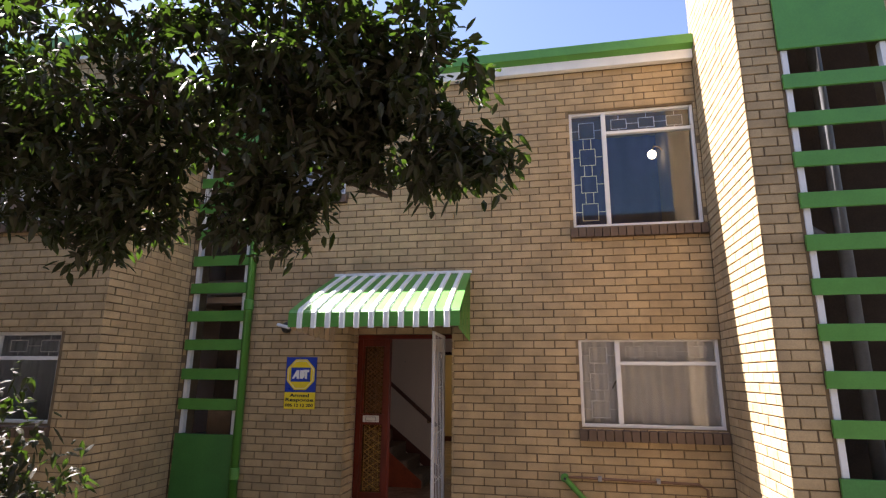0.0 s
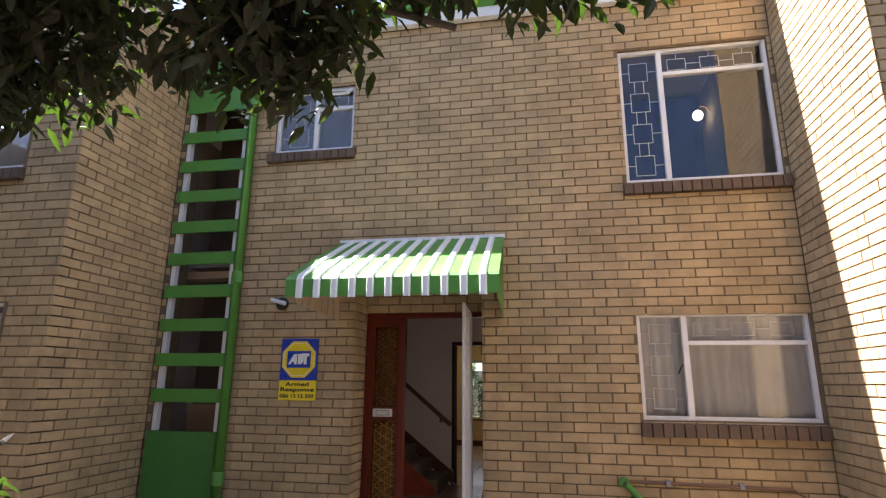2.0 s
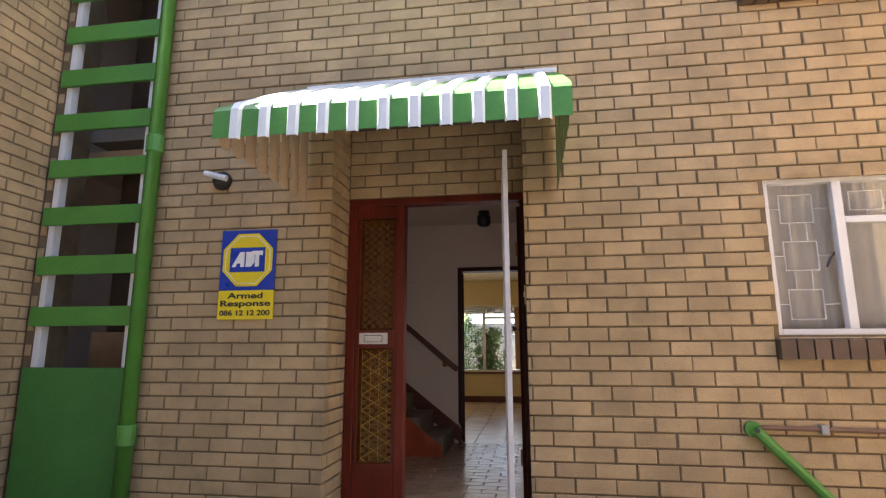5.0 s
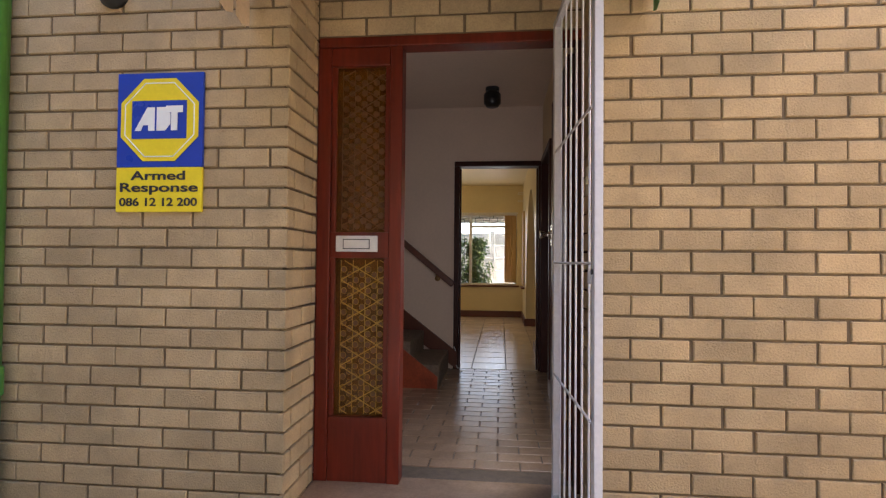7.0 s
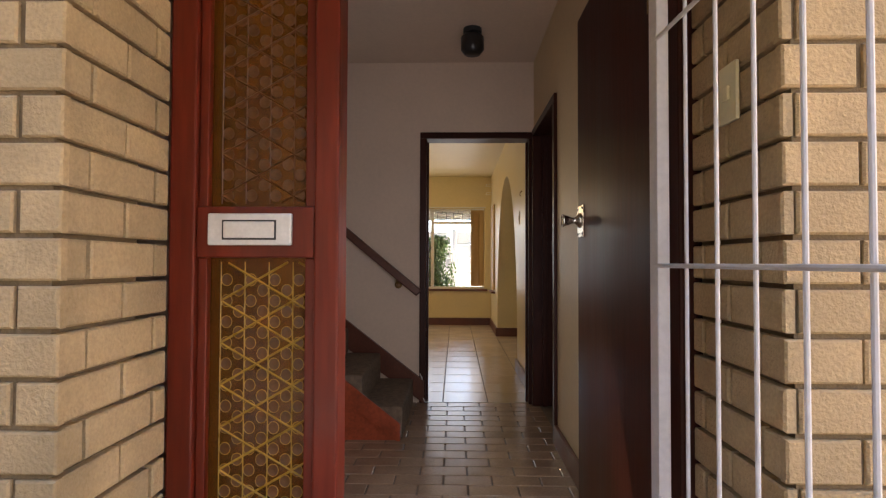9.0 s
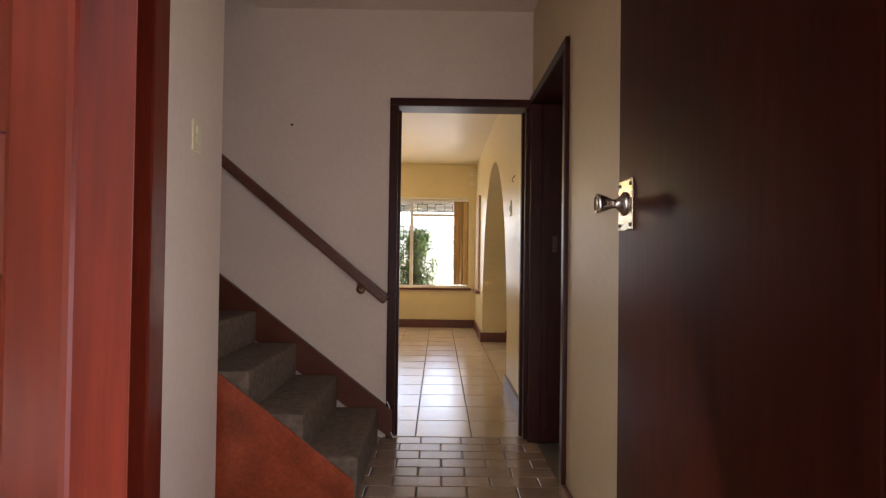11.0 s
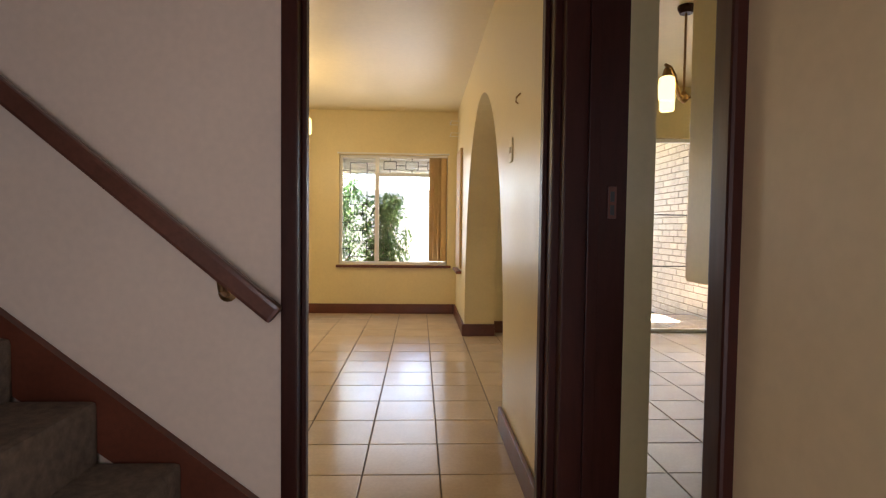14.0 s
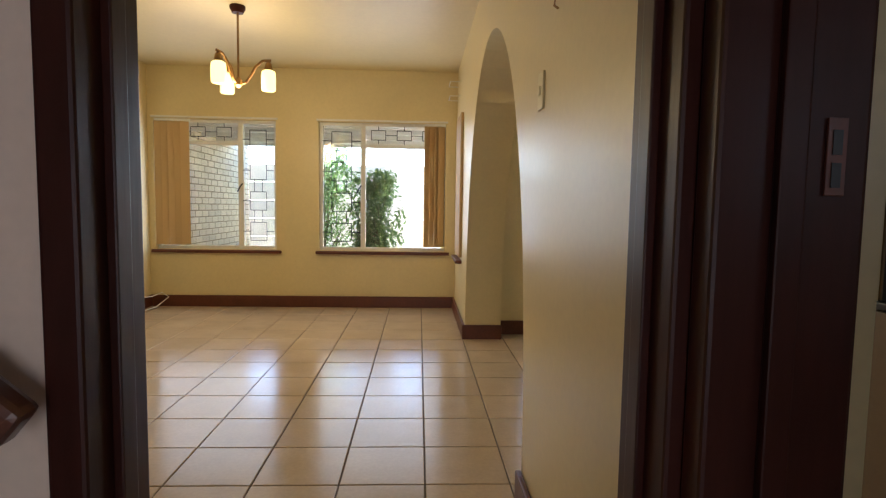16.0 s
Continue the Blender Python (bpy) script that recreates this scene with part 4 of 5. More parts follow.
# ---- awning ----
def awning():
    a = thing("awning", (0, 0, 0), "green and white striped metal awning over the front door", "awning")
    n = 23
    tx0, tx1, fx0, fx1 = -0.85, 0.89, -0.99, 0.91
    ty, tz, fy, fz = -3.07, 2.9, -3.98, 2.365
    steps = [i / 8 for i in range(9)]
    for i in range(n):
        white = i % 2 == 1
        u0, u1 = i / n, (i + 1) / n
        if white:
            u0, u1 = u0 + 0.004, u1 - 0.004
        else:
            u0, u1 = u0 - 0.006, u1 + 0.006
        lift = 0.02 if white else 0.0
        bm = bmesh.new()
        rows = []
        line = [(ty + (fy - ty) * s, tz + (fz - tz) * s + 0.015 * math.sin(math.pi * s)) for s in steps]
        line += [(fy - 0.02, fz - 0.03), (fy - 0.022, fz - (0.2 if white else 0.185))]
        for k, (y, z) in enumerate(line):
            s = min(k / 8, 1)
            xl, xr = tx0 + (fx0 - tx0) * s, tx1 + (fx1 - tx1) * s
            ny, nz = (-0.45, 0.9) if k < 9 else (-1, 0)
            rows.append([bm.verts.new((xl + (xr - xl) * u, y + ny * h, z + nz * h)) for u, h in ((u0, 0), (u0 + 0.006, lift), (u1 - 0.006, lift), (u1, 0))])
        for r0, r1 in zip(rows, rows[1:]):
            for j in range(3):
                bm.faces.new((r0[j], r0[j + 1], r1[j + 1], r1[j]))
        bmesh.ops.recalc_face_normals(bm, faces=bm.faces[:])
        bmesh.ops.solidify(bm, geom=bm.faces[:], thickness=0.003)
        part("strip", bm, M_AWNWHITE if white else M_GREEN, a, "white metal strip" if white else "green metal strip")
    for side, m in ((-1, M_TAN), (1, M_GREEN)):
        for k in range(8):
            s0, s1 = k / 8, (k + 0.86) / 8
            def at(s):
                return (tx0 + (fx0 - tx0) * s if side < 0 else tx1 + (fx1 - tx1) * s), ty + (fy - ty) * s, tz + (fz - tz) * s + 0.015 * math.sin(math.pi * s)
            x0, y0, z0 = at(s0)
            x1, y1, z1 = at(s1)
            low = 2.06
            bm = bmesh.new()
            vs = [bm.verts.new(p) for p in ((x0, y0, z0 - 0.01), (x1, y1, z1 - 0.01), (x1 - 0.006 * side, y1, low + 0.09 * s1 + 0.02), (x1 * 0.5 + x0 * 0.5 - 0.006 * side, (y0 + y1) / 2, low + 0.045 * (s0 + s1)), (x0 - 0.006 * side, y0, low + 0.09 * s0 + 0.02))]
            bm.faces.new(vs)
            bmesh.ops.solidify(bm, geom=bm.faces[:], thickness=0.012)
            part("side_slat", bm, m, a, "tan painted side slat" if side < 0 else "green side slat")
    part("wall_flashing", box(tx0 - 0.02, tx1 + 0.02, -3.09, -3.052, 2.895, 2.93, 0.004), M_WHITE, a, "white wall flashing")
    part("front_rail", tube([(fx0 + 0.02, -3.95, 2.33), (fx1 - 0.02, -3.95, 2.33)], 0.012), M_WHITE, a)
    return a


awning()
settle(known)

# ---- living room windows ----
window("window_6", "white steel garden window with burglar bars", V1, 5.28, -1.6, 1.74, 1, False, M_IRON)
window("window_7", "white steel garden window with burglar bars", V2, 5.28, -0.3, 1.74, 1, True, M_IRON)
for x0, n, turn in ((-2.46, 5, 24), (0.36, 4, 36)):
    vb = thing("vertical_blind", (0, 0, 0), "tan fabric vertical blind drawn aside by the window", "blind", "vertical blinds")
    for i in range(n):
        slat = part("slat", box(-0.044, 0.044, -0.0012, 0.0012, 0.66, 1.95), M_BLIND, vb)
        slat.matrix_world = pose(x0 + 0.035 + 0.33 * i / n if n == 5 else x0 + 0.03 + 0.05 * i, 5.2, 0, 0, 0, turn + 9 * (i % 3))
    part("head_rail", box(x0, x0 + (0.36 if n == 5 else 0.22), 5.17, 5.2, 1.951, 1.975, 0.003), M_WHITE, vb, "white blind rail")
for h in (V1, V2):
    structure("window_sill", box(h[0] - 0.03, h[1] + 0.05, 5.15, 5.24, 0.575, 0.608, 0.006), M_SKIRT, "brown wooden window sill", "window sill")
    tagged(mesh_object("curtain_rail", box(h[0] - 0.02, h[1] + 0.02, 5.17, 5.189, 1.985, 2.005, 0.003), M_WHITE), "thin white blind rail above the window", "curtain rail")

# ---- lamps indoors ----
def lamp_shade(parent, x, y, z):
    sh = part("shade", turned([(0.03, 0.0), (0.048, -0.012), (0.052, -0.06), (0.05, -0.14), (0.046, -0.15)], 20, pose(x, y, z)), M_SHADE, parent, "lit amber-white glass shade", True)
    part("holder", turned([(0.01, 0.06), (0.022, 0.045), (0.032, 0.0), (0.03, -0.004)], 14, pose(x, y, z)), M_BRASS, parent, "", True)
    return sh


def chandelier(CX, CY, top, angles, label):
    ch = thing("chandelier", (0, 0, 0), label, "ceiling light")
    part("ceiling_rose", turned([(0.055, 0), (0.055, -0.02), (0.04, -0.05)], 18, pose(CX, CY, top)), M_DARKWOOD, ch)
    part("rod", tube([(CX, CY, top - 0.04), (CX, CY, 1.99)], 0.008), M_BRASS, ch)
    part("hub", turned([(0.01, 0.03), (0.03, 0.0), (0.03, -0.03), (0.01, -0.05)], 16, pose(CX, CY, 1.99)), M_BRASS, ch)
    for a in angles:
        c, s = math.cos(radians(a)), math.sin(radians(a))
        pts = [(CX + c * r, CY + s * r, z) for r, z in ((0.0, 1.97), (0.05, 1.98), (0.09, 2.04), (0.12, 2.1), (0.17, 2.145), (0.23, 2.15))]
        part("arm", tube(pts, 0.011, 8), M_BRASS, ch, "curved wood and brass arm", True)
        lamp_shade(ch, CX + c * 0.21, CY + s * 0.21, 2.08)


CX, CY = -1.02, 3.4
chandelier(CX, CY, LOW, (10, 130, 250), "brass three-arm ceiling light with lit glass shades")
chandelier(2.0, 1.95, CEIL, (215, 335, 95), "brass dining ceiling light with lit glass shades")
bulb_light = new("chandelier_light", bpy.data.lights.new("chandelier_light", "POINT"))
bulb_light.location, bulb_light.data.energy, bulb_light.data.color, bulb_light.data.shadow_soft_size = (CX, CY, 1.86), 0.9, (1.0, 0.72, 0.35), 0.15

hl = thing("hall_ceiling_light", (0, 0, 0), "unlit dark glass ceiling light in the hall", "ceiling light")
part("base", turned([(0.06, 0), (0.06, -0.03)], 18, pose(0.2, -0.6, CEIL)), M_IRON, hl)
part("shade", turned([(0.05, -0.03), (0.075, -0.06), (0.075, -0.14), (0.05, -0.17)], 18, pose(0.2, -0.6, CEIL)), M_BLACK, hl, "dark smoked glass shade", True)

# hooks and marks on the walls
for x, y, z in ((0.69, 0.845, 1.69),):
    tagged(mesh_object("wall_hook", tube([(0.699, y, z + 0.02), (x - 0.01, y, z), (x - 0.012, y, z - 0.02), (x - 0.004, y - 0.01, z - 0.03)], 0.004, 6), M_BRASS), "small metal hook in the cream wall", "hook")
tagged(mesh_object("wall_nail", turned([(0.008, 0), (0.005, 0.012)], 8, pose(-0.77, -0.002, 1.87, 90)), M_IRON), "small nail in the stair wall", "nail")
frm = thing("wall_bracket", (0, 0, 0), "white wire bracket high on the cream wall", "bracket")
for z in (2.2, 2.34):
    part("wire", tube([(0.699, 4.8, z), (0.6, 4.8, z), (0.6, 5.05, z), (0.699, 5.05, z)], 0.005, 6), M_WHITE, frm)
side = thing("side_blind", (0, 0, 0), "tan blind and sill on the side wall by the corner", "blind")
part("sill", box(0.64, 0.698, 4.22, 4.85, 0.585, 0.615, 0.005), M_SKIRT, side)
part("blind", box(0.672, 0.698, 4.25, 4.82, 0.64, 1.95, 0.004), M_BLIND, side)
cable = thing("white_cable", (0, 0, 0), "loose white cable along the skirting", "cable")
part("cable", tube([(-2.50, 4.80, 0.24), (-2.48, 4.85, 0.14), (-2.44, 5.00, 0.13), (-2.40, 5.14, 0.15), (-2.34, 5.16, 0.1), (-2.40, 5.00, 0.02), (-2.46, 4.70, 0.012), (-2.48, 4.30, 0.012)], 0.006, 6), M_WHITE, cable)
edge = thing("white_wire", (0, 0, 0), "thin white cable beside the dark door frame", "cable")
part("cable", tube([(-0.17, -0.03, 0.22), (-0.155, -0.03, 0.19), (-0.15, -0.03, 0.05), (-0.13, -0.04, 0.012), (-0.1, -0.04, 0.012)], 0.004, 6), M_WHITE, edge)

# kitchen glimpsed through the side doorway
pen = thing("kitchen_cabinet", (0, 0, 0), "beige board end panel and tan drawers under the counter", "cabinet")
part("end_panel", box(1.64, 1.66, 0.47, 0.85, 0.0, 0.815, 0.003), M_BEIGE, pen, "beige board end panel")
part("body", box(1.661, 2.9, 0.56, 0.83, 0.06, 0.81, 0.003), M_BLACK, pen, "dark carcass")
part("plinth", box(1.78, 2.9, 0.52, 0.559, 0.0, 0.06), M_BLACK, pen)
for z0, z1 in ((0.07, 0.25), (0.275, 0.435), (0.46, 0.6), (0.625, 0.8)):
    d = part("drawer", box(1.79, 2.35, 0.5, 0.559, z0, z1, 0.003), M_TANBOARD, pen, "tan wooden drawer front")
    part("lip", box(1.79, 2.35, 0.49, 0.558, z1 + 0.001, z1 + 0.012, 0.002), M_WHITE, d, "white drawer lip")
part("cupboard_door", box(2.36, 2.88, 0.5, 0.559, 0.07, 0.8, 0.003), M_TANBOARD, pen, "tan wooden cupboard door")
tagged(mesh_object("worktop", box(1.662, 2.9, 0.48, 0.838, 0.816, 0.838, 0.004), M_BLACK), "dark laminate kitchen worktop", "worktop")
hob = thing("bar_counter", (0, 0, 0), "dark brown laminate bar upstand with a wooden edge", "counter")
part("panel", box(1.695, 2.9, 0.845, 0.9, 0.0, 1.045, 0.003), M_BLACK, hob)
part("edge", box(1.693, 2.92, 0.83, 1.16, 1.046, 1.066, 0.003), M_DARKWOOD, hob, "dark wooden bar top")
tall = thing("divider_panel", (0, 0, 0), "tall cream painted divider panel beside the serving hatch", "panel")
part("board", box(1.66, 1.685, 0.835, 1.17, 0.818, CEIL - 0.002, 0.004), M_CREAM, tall)
part("edge_strip", box(1.6855, 1.692, 0.83, 0.86, 0.84, CEIL - 0.002, 0.002), M_BEIGE, tall)
bulk = thing("wall_cupboard", (0, 0, 0), "cream wall cupboard hung over the serving hatch", "cupboard")
part("body", box(1.693, 2.9, 0.84, 1.16, 1.6, CEIL - 0.002, 0.004), M_CREAM, bulk)
part("under_rail", box(1.7, 2.9, 0.825, 0.839, 1.56, 1.64, 0.003), M_CREAM, bulk)
gd = thing("glass_door", (0, 0, 0), "sliding glass door to the brick courtyard", "door", kind="structure")
for x in (1.25, 2.32, 3.38):
    part("stile", box(x, x + 0.04, 4.02, 4.07, 0.0, 2.05, 0.004), M_WHITE, gd)
part("head", box(1.29, 3.38, 4.02, 4.07, 2.01, 2.05, 0.004), M_WHITE, gd)
part("sill", box(1.29, 3.38, 4.02, 4.07, 0.0, 0.03, 0.004), M_WHITE, gd)
for a, b in ((1.29, 2.32), (2.36, 3.38)):
    p = part("pane", box(a, b, 4.04, 4.046, 0.03, 2.01), M_GLASS, gd, "clear glass pane")
    p.visible_shadow = False
part("burglar_bars", tube([(1.29, 4.08, 0.7), (3.38, 4.08, 0.7)], 0.006, 6), M_IRON, gd)
part("burglar_bars", tube([(1.29, 4.08, 1.25), (3.38, 4.08, 1.25)], 0.006, 6), M_IRON, gd)

# ---- garden behind the house ----
gw = thing("garden_wall", (0, 0, 0), "pale precast concrete panel wall with posts", "wall")
slab = None
post = None
for i in range(9):
    x = -6.0 + 1.5 * i
    if post is None:
        po = part("post", box(0, 0.12, 9.45, 9.6, GROUND, 1.9, 0.01), M_CONC, gw)
        post = po.data
    else:
        po = new("post", post)
        po.parent = gw
    po.location.x = x
    for k in range(6):
        if slab is None:
            sl = part("slab", box(0.125, 1.495, 9.5, 9.55, GROUND + 0.004, GROUND + 0.325, 0.012), M_CONC, gw)
            slab = sl.data
        else:
            sl = new("slab", slab)
            sl.parent = gw
        sl.location = (x, 0, 0.332 * k)
# added below sill height, pale so that it throws sunlight onto the garden
structure("garden_bounce_slab", box(-2.7, 1.55, 5.4, 9.44, GROUND + 0.002, GROUND + 0.02), M_BOUNCE, "unseen pale paving added behind the house to bounce sunlight", "pavement")
structure("garden_side_wall", box(-3.0, -2.72, 5.38, 9.2, GROUND, 2.9), M_MORTAR, "mortar bed of the pale brick side wall", "wall")
structure("courtyard_wall", box(3.78, 4.0, 4.11, 8.2, GROUND, 2.6), M_MORTAR, "mortar bed of the pale courtyard brick wall", "wall")
# roof added to keep direct sun off the courtyard wall
cy = thing("courtyard_sun_shade", (0, 0, 0), "pale sheet roof on white beams, added to shade the brick courtyard", "roof")
for i in range(4):
    part("beam", box(1.62, 3.76, 4.6 + 0.9 * i, 4.67 + 0.9 * i, 2.42, 2.54, 0.006), M_WHITE, cy)
part("sheet", box(1.62, 3.99, 4.12, 8.2, 2.61, 2.64), M_CONC, cy)
for y in (4.5, 7.6):
    part("post", box(1.64, 1.73, y, y + 0.09, GROUND, 2.42, 0.006), M_WHITE, cy)
    part("side_beam", box(1.63, 3.76, y, y + 0.09, 2.541, 2.609, 0.004), M_WHITE, cy)
per = thing("patio_roof", (0, 0, 0), "white timber patio beams under a pale roof sheet", "roof")
for i in range(5):
    part("beam", box(-2.7, 1.6, 5.95 + 0.55 * i, 6.02 + 0.55 * i, 2.02, 2.14, 0.006), M_WHITE, per)
part("sheet", box(-2.71, 1.6, 5.39, 8.35, 2.142, 2.165), M_CONC, per)
for x in (1.45,):
    part("post", box(x, x + 0.09, 8.1, 8.19, GROUND, 2.02, 0.006), M_WHITE, per)


def leaves_mesh(name, spots, count, length, width, material, parent, label, seed, droop=0.35):
    """Whorls of long leaves at the given spots (place, reach)."""
    rng = random.Random(seed)
    verts, faces = [], []
    for c, reach in spots:
        axis = Vector((rng.gauss(0, 1), rng.gauss(0, 1), rng.gauss(-0.1, 0.6))).normalized()
        side = axis.orthogonal().normalized()
        up = axis.cross(side)
        for k in range(count):
            a = k * 2.4 + rng.uniform(-0.4, 0.4)
            out = (side * math.cos(a) + up * math.sin(a)) * rng.uniform(0.6, 1.0) + axis * rng.uniform(0.1, 0.9)
            d = (out + Vector((0, 0, -droop))).normalized()
            ln = length * rng.uniform(0.65, 1.15)
            w = d.cross(Vector((rng.gauss(0, 0.4), rng.gauss(0, 0.4), 1))).normalized() * width * rng.uniform(0.8, 1.2)
            nrm = d.cross(w).normalized()
            b = c + Vector((rng.gauss(0, reach), rng.gauss(0, reach), rng.gauss(0, reach)))
            i = len(verts)
            sag = Vector((0, 0, -ln * 0.16))
            verts += [b, b + d * ln * 0.35 + w, b + d * ln * 0.38 - nrm * width * 0.35, b + d * ln * 0.35 - w,
                      b + d * ln * 0.72 + w * 0.75 + sag * 0.5, b + d * ln * 0.74 - nrm * width * 0.3 + sag * 0.5, b + d * ln * 0.72 - w * 0.75 + sag * 0.5, b + d * ln + sag]
            faces += [(i, i + 2, i + 1), (i, i + 3, i + 2), (i + 1, i + 2, i + 5, i + 4), (i + 2, i + 3, i + 6, i + 5), (i + 4, i + 5, i + 7), (i + 5, i + 6, i + 7)]
    me = bpy.data.meshes.new(name)
    me.from_pydata([tuple(v) for v in verts], [], faces)
    me.materials.append(material)
    ob = new(name, me)
    ob.parent = parent
    if label:
        ob["label"] = label
    return ob


def bush(name, x, y, z0, r, h, n, seed, label):
    b = thing(name, (0, 0, 0), label, "bush")
    rng = random.Random(seed)
    spots = []
    stems = bmesh.new()
    for i in range(n):
        a, q = rng.uniform(0, 6.283), math.sqrt(rng.random())
        t = rng.random()
        rr = r * q * (0.75 + 0.4 * math.sin(3 * a + 5 * t))
        p = Vector((x + rr * math.cos(a), y + rr * math.sin(a), z0 + h * (0.06 + 0.94 * t)))
        spots.append((p, 0.05))
        if i % 12 == 0:
            tube([(x, y, z0), (x + 0.4 * rr * math.cos(a), y + 0.4 * rr * math.sin(a), z0 + h * t * 0.6), tuple(p)], 0.012, 5, 0.003, bm=stems)
    part("stems", stems, M_BARK, b)
    leaves_mesh("foliage", spots, 9, 0.09, 0.018, M_BUSH, b, "small green leaves", seed)
    return b


bush("garden_bush", -0.35, 7.6, GROUND, 0.42, 1.75, 420, 3, "tall leafy green bush in the garden")
bush("garden_bush", -1.35, 8.6, GROUND, 0.6, 2.3, 420, 4, "leafy green shrub against the garden wall")

# ---- tree over the yard ----
known = set(scene.objects)
tree = thing("tree", (0, 0, 0), "large dark-leaved tree whose branches hang over the yard", "tree")
part("trunk", tube([(-3.6, -7.4, FOOT), (-3.55, -7.35, 0.8), (-3.4, -7.3, 1.7), (-3.0, -7.4, 2.3), (-2.45, -7.45, 2.6), (-2.0, -7.33, 3.18)], 0.2, 12, 0.1), M_BARK, tree, "", True)
BOUGHS = [
    [(-2.45, -7.51, 2.48), (-1.41, -7.24, 3.26), (-0.36, -7.07, 3.13), (0.51, -6.90, 2.83), (1.03, -6.90, 2.61)],
    [(-2.02, -7.33, 3.18), (-0.97, -7.24, 3.96), (0.25, -7.24, 4.05), (1.12, -7.07, 3.44), (1.42, -6.98, 2.92)],
    [(-2.45, -7.51, 2.48), (-1.84, -7.16, 3.00), (-1.15, -6.81, 2.92), (-0.62, -6.64, 2.57)],
    # next two limbs run out of view, towards the added shading clumps
    [(-2.9, -7.42, 2.36), (-3.6, -7.0, 3.2), (-4.6, -6.7, 4.0), (-5.6, -7.0, 4.5)],
    [(-2.9, -7.42, 2.36), (-3.4, -8.2, 3.4), (-4.0, -8.8, 4.5), (-4.6, -9.3, 5.2)],
    [(-0.36, -7.07, 3.13), (-0.02, -6.72, 2.92), (0.33, -6.55, 2.65)],
]
for l in BOUGHS:
    part("limb", tube(l, 0.045, 8, 0.012), M_BARK, tree, "", True)
rng = random.Random(11)
# last five clumps are unseen, added to keep skylight off the left walls
CLUMPS = [((-1.5, -7.1, 3.1), (0.75, 0.45, 0.65), 130), ((-0.36, -7.1, 3.2), (0.75, 0.5, 0.65), 135), ((0.46, -7.12, 3.27), (0.7, 0.5, 0.6), 120),
          ((0.77, -6.90, 2.96), (0.4, 0.35, 0.4), 50), ((1.12, -7.11, 3.22), (0.5, 0.4, 0.4), 70), ((1.42, -6.98, 2.78), (0.3, 0.25, 0.2), 34), ((0.33, -6.95, 2.6), (0.35, 0.28, 0.28), 50),
          ((-0.62, -7.0, 2.6), (0.55, 0.35, 0.3), 60), ((0.07, -7.3, 3.95), (1.3, 0.6, 0.4), 85), ((-2.02, -7.24, 3.87), (0.9, 0.7, 0.6), 120), ((-3.06, -7.85, 4.22), (1.6, 1.5, 1.1), 170), ((-1.67, -9.25, 4.48), (1.5, 1.2, 0.7), 130),
          ((-4.3, -6.6, 4.3), (1.6, 1.3, 1.1), 260), ((-5.6, -7.6, 4.4), (1.6, 1.5, 1.2), 240), ((-4.2, -9.0, 4.8), (1.8, 1.5, 1.1), 240)]
spots = []
HUB = Vector((1.82, -9.44, 1.64))
for c, e, n in CLUMPS:
    c = tuple(HUB + (Vector(c) - HUB) * 0.93)
    e = [k * 0.93 for k in e]
    for i in range(int(n * 0.85)):
        v = Vector((rng.gauss(0, 1), rng.gauss(0, 1), rng.gauss(0, 1))).normalized() * rng.random() ** 0.45
        p = Vector((c[0] + v.x * e[0], c[1] + v.y * e[1], c[2] + v.z * e[2]))
        spots.append((p, 0.045))
        if i % 5 == 0:
            part("twig", tube([c, tuple((Vector(c) + p) / 2 + Vector((0, 0, 0.06))), tuple(p)], 0.008, 4, 0.003), M_BARK, tree)
leaves_mesh("crown", spots, 28, 0.088, 0.0165, M_LEAF, tree, "small pointed dark green leaves", 8)
sh = thing("shrub", (0, 0, 0), "small leafy shrub in the yard", "bush")
leaves_mesh("foliage", [(Vector((-1.5 + rng.gauss(0, 0.2), -6.6 + rng.gauss(0, 0.2), 0.75 + rng.gauss(0, 0.26))), 0.05) for i in range(130)], 12, 0.11, 0.02, M_LEAF, sh, "", 9)
part("stem", tube([(-1.6, -6.6, FOOT), (-1.55, -6.6, 0.4), (-1.5, -6.6, 1.1)], 0.02, 6, 0.006), M_BARK, sh)
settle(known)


# ---- tiles, pavers and bricks ----
def pieces(owner, name, rects, make, material, near, limit=300, rest="masonry"):
    """Each rectangle (a0, a1, b0, b1) becomes a piece: a part of its own where near() holds, the others joined."""
    rects = list(rects)
    picked = sorted((r for r in rects if near(r) is not None), key=near)[:limit]
    chosen = set(picked)
    shared = {}
    for r in picked:
        key = (round(r[1] - r[0], 3), round(r[3] - r[2], 3))
        if key not in shared:
            v, f = make((0, r[1] - r[0], 0, r[3] - r[2]), 0)
            me = bpy.data.meshes.new(name)
            me.from_pydata(v, [], f)
            me.materials.append(material)
            shared[key] = me
        ob = new(name, shared[key])
        ob.parent = owner
        v0 = make(r, 0)[0][0]
        w0 = make((0, r[1] - r[0], 0, r[3] - r[2]), 0)[0][0]
        ob.location = Vector(v0) - Vector(w0)
    verts, faces = [], []
    jit = random.Random(5)
    for r in rects:
        if r in chosen:
            continue
        v, f = make(r, jit.uniform(-0.0018, 0.0018))
        o = len(verts)
        verts += v
        faces += [tuple(i + o for i in q) for q in f]
    if verts:
        me = bpy.data.meshes.new(rest)
        me.from_pydata(verts, [], faces)
        me.materials.append(material)
        ob = tagged(new(rest, me), kind="stuff")
        ob.parent = owner


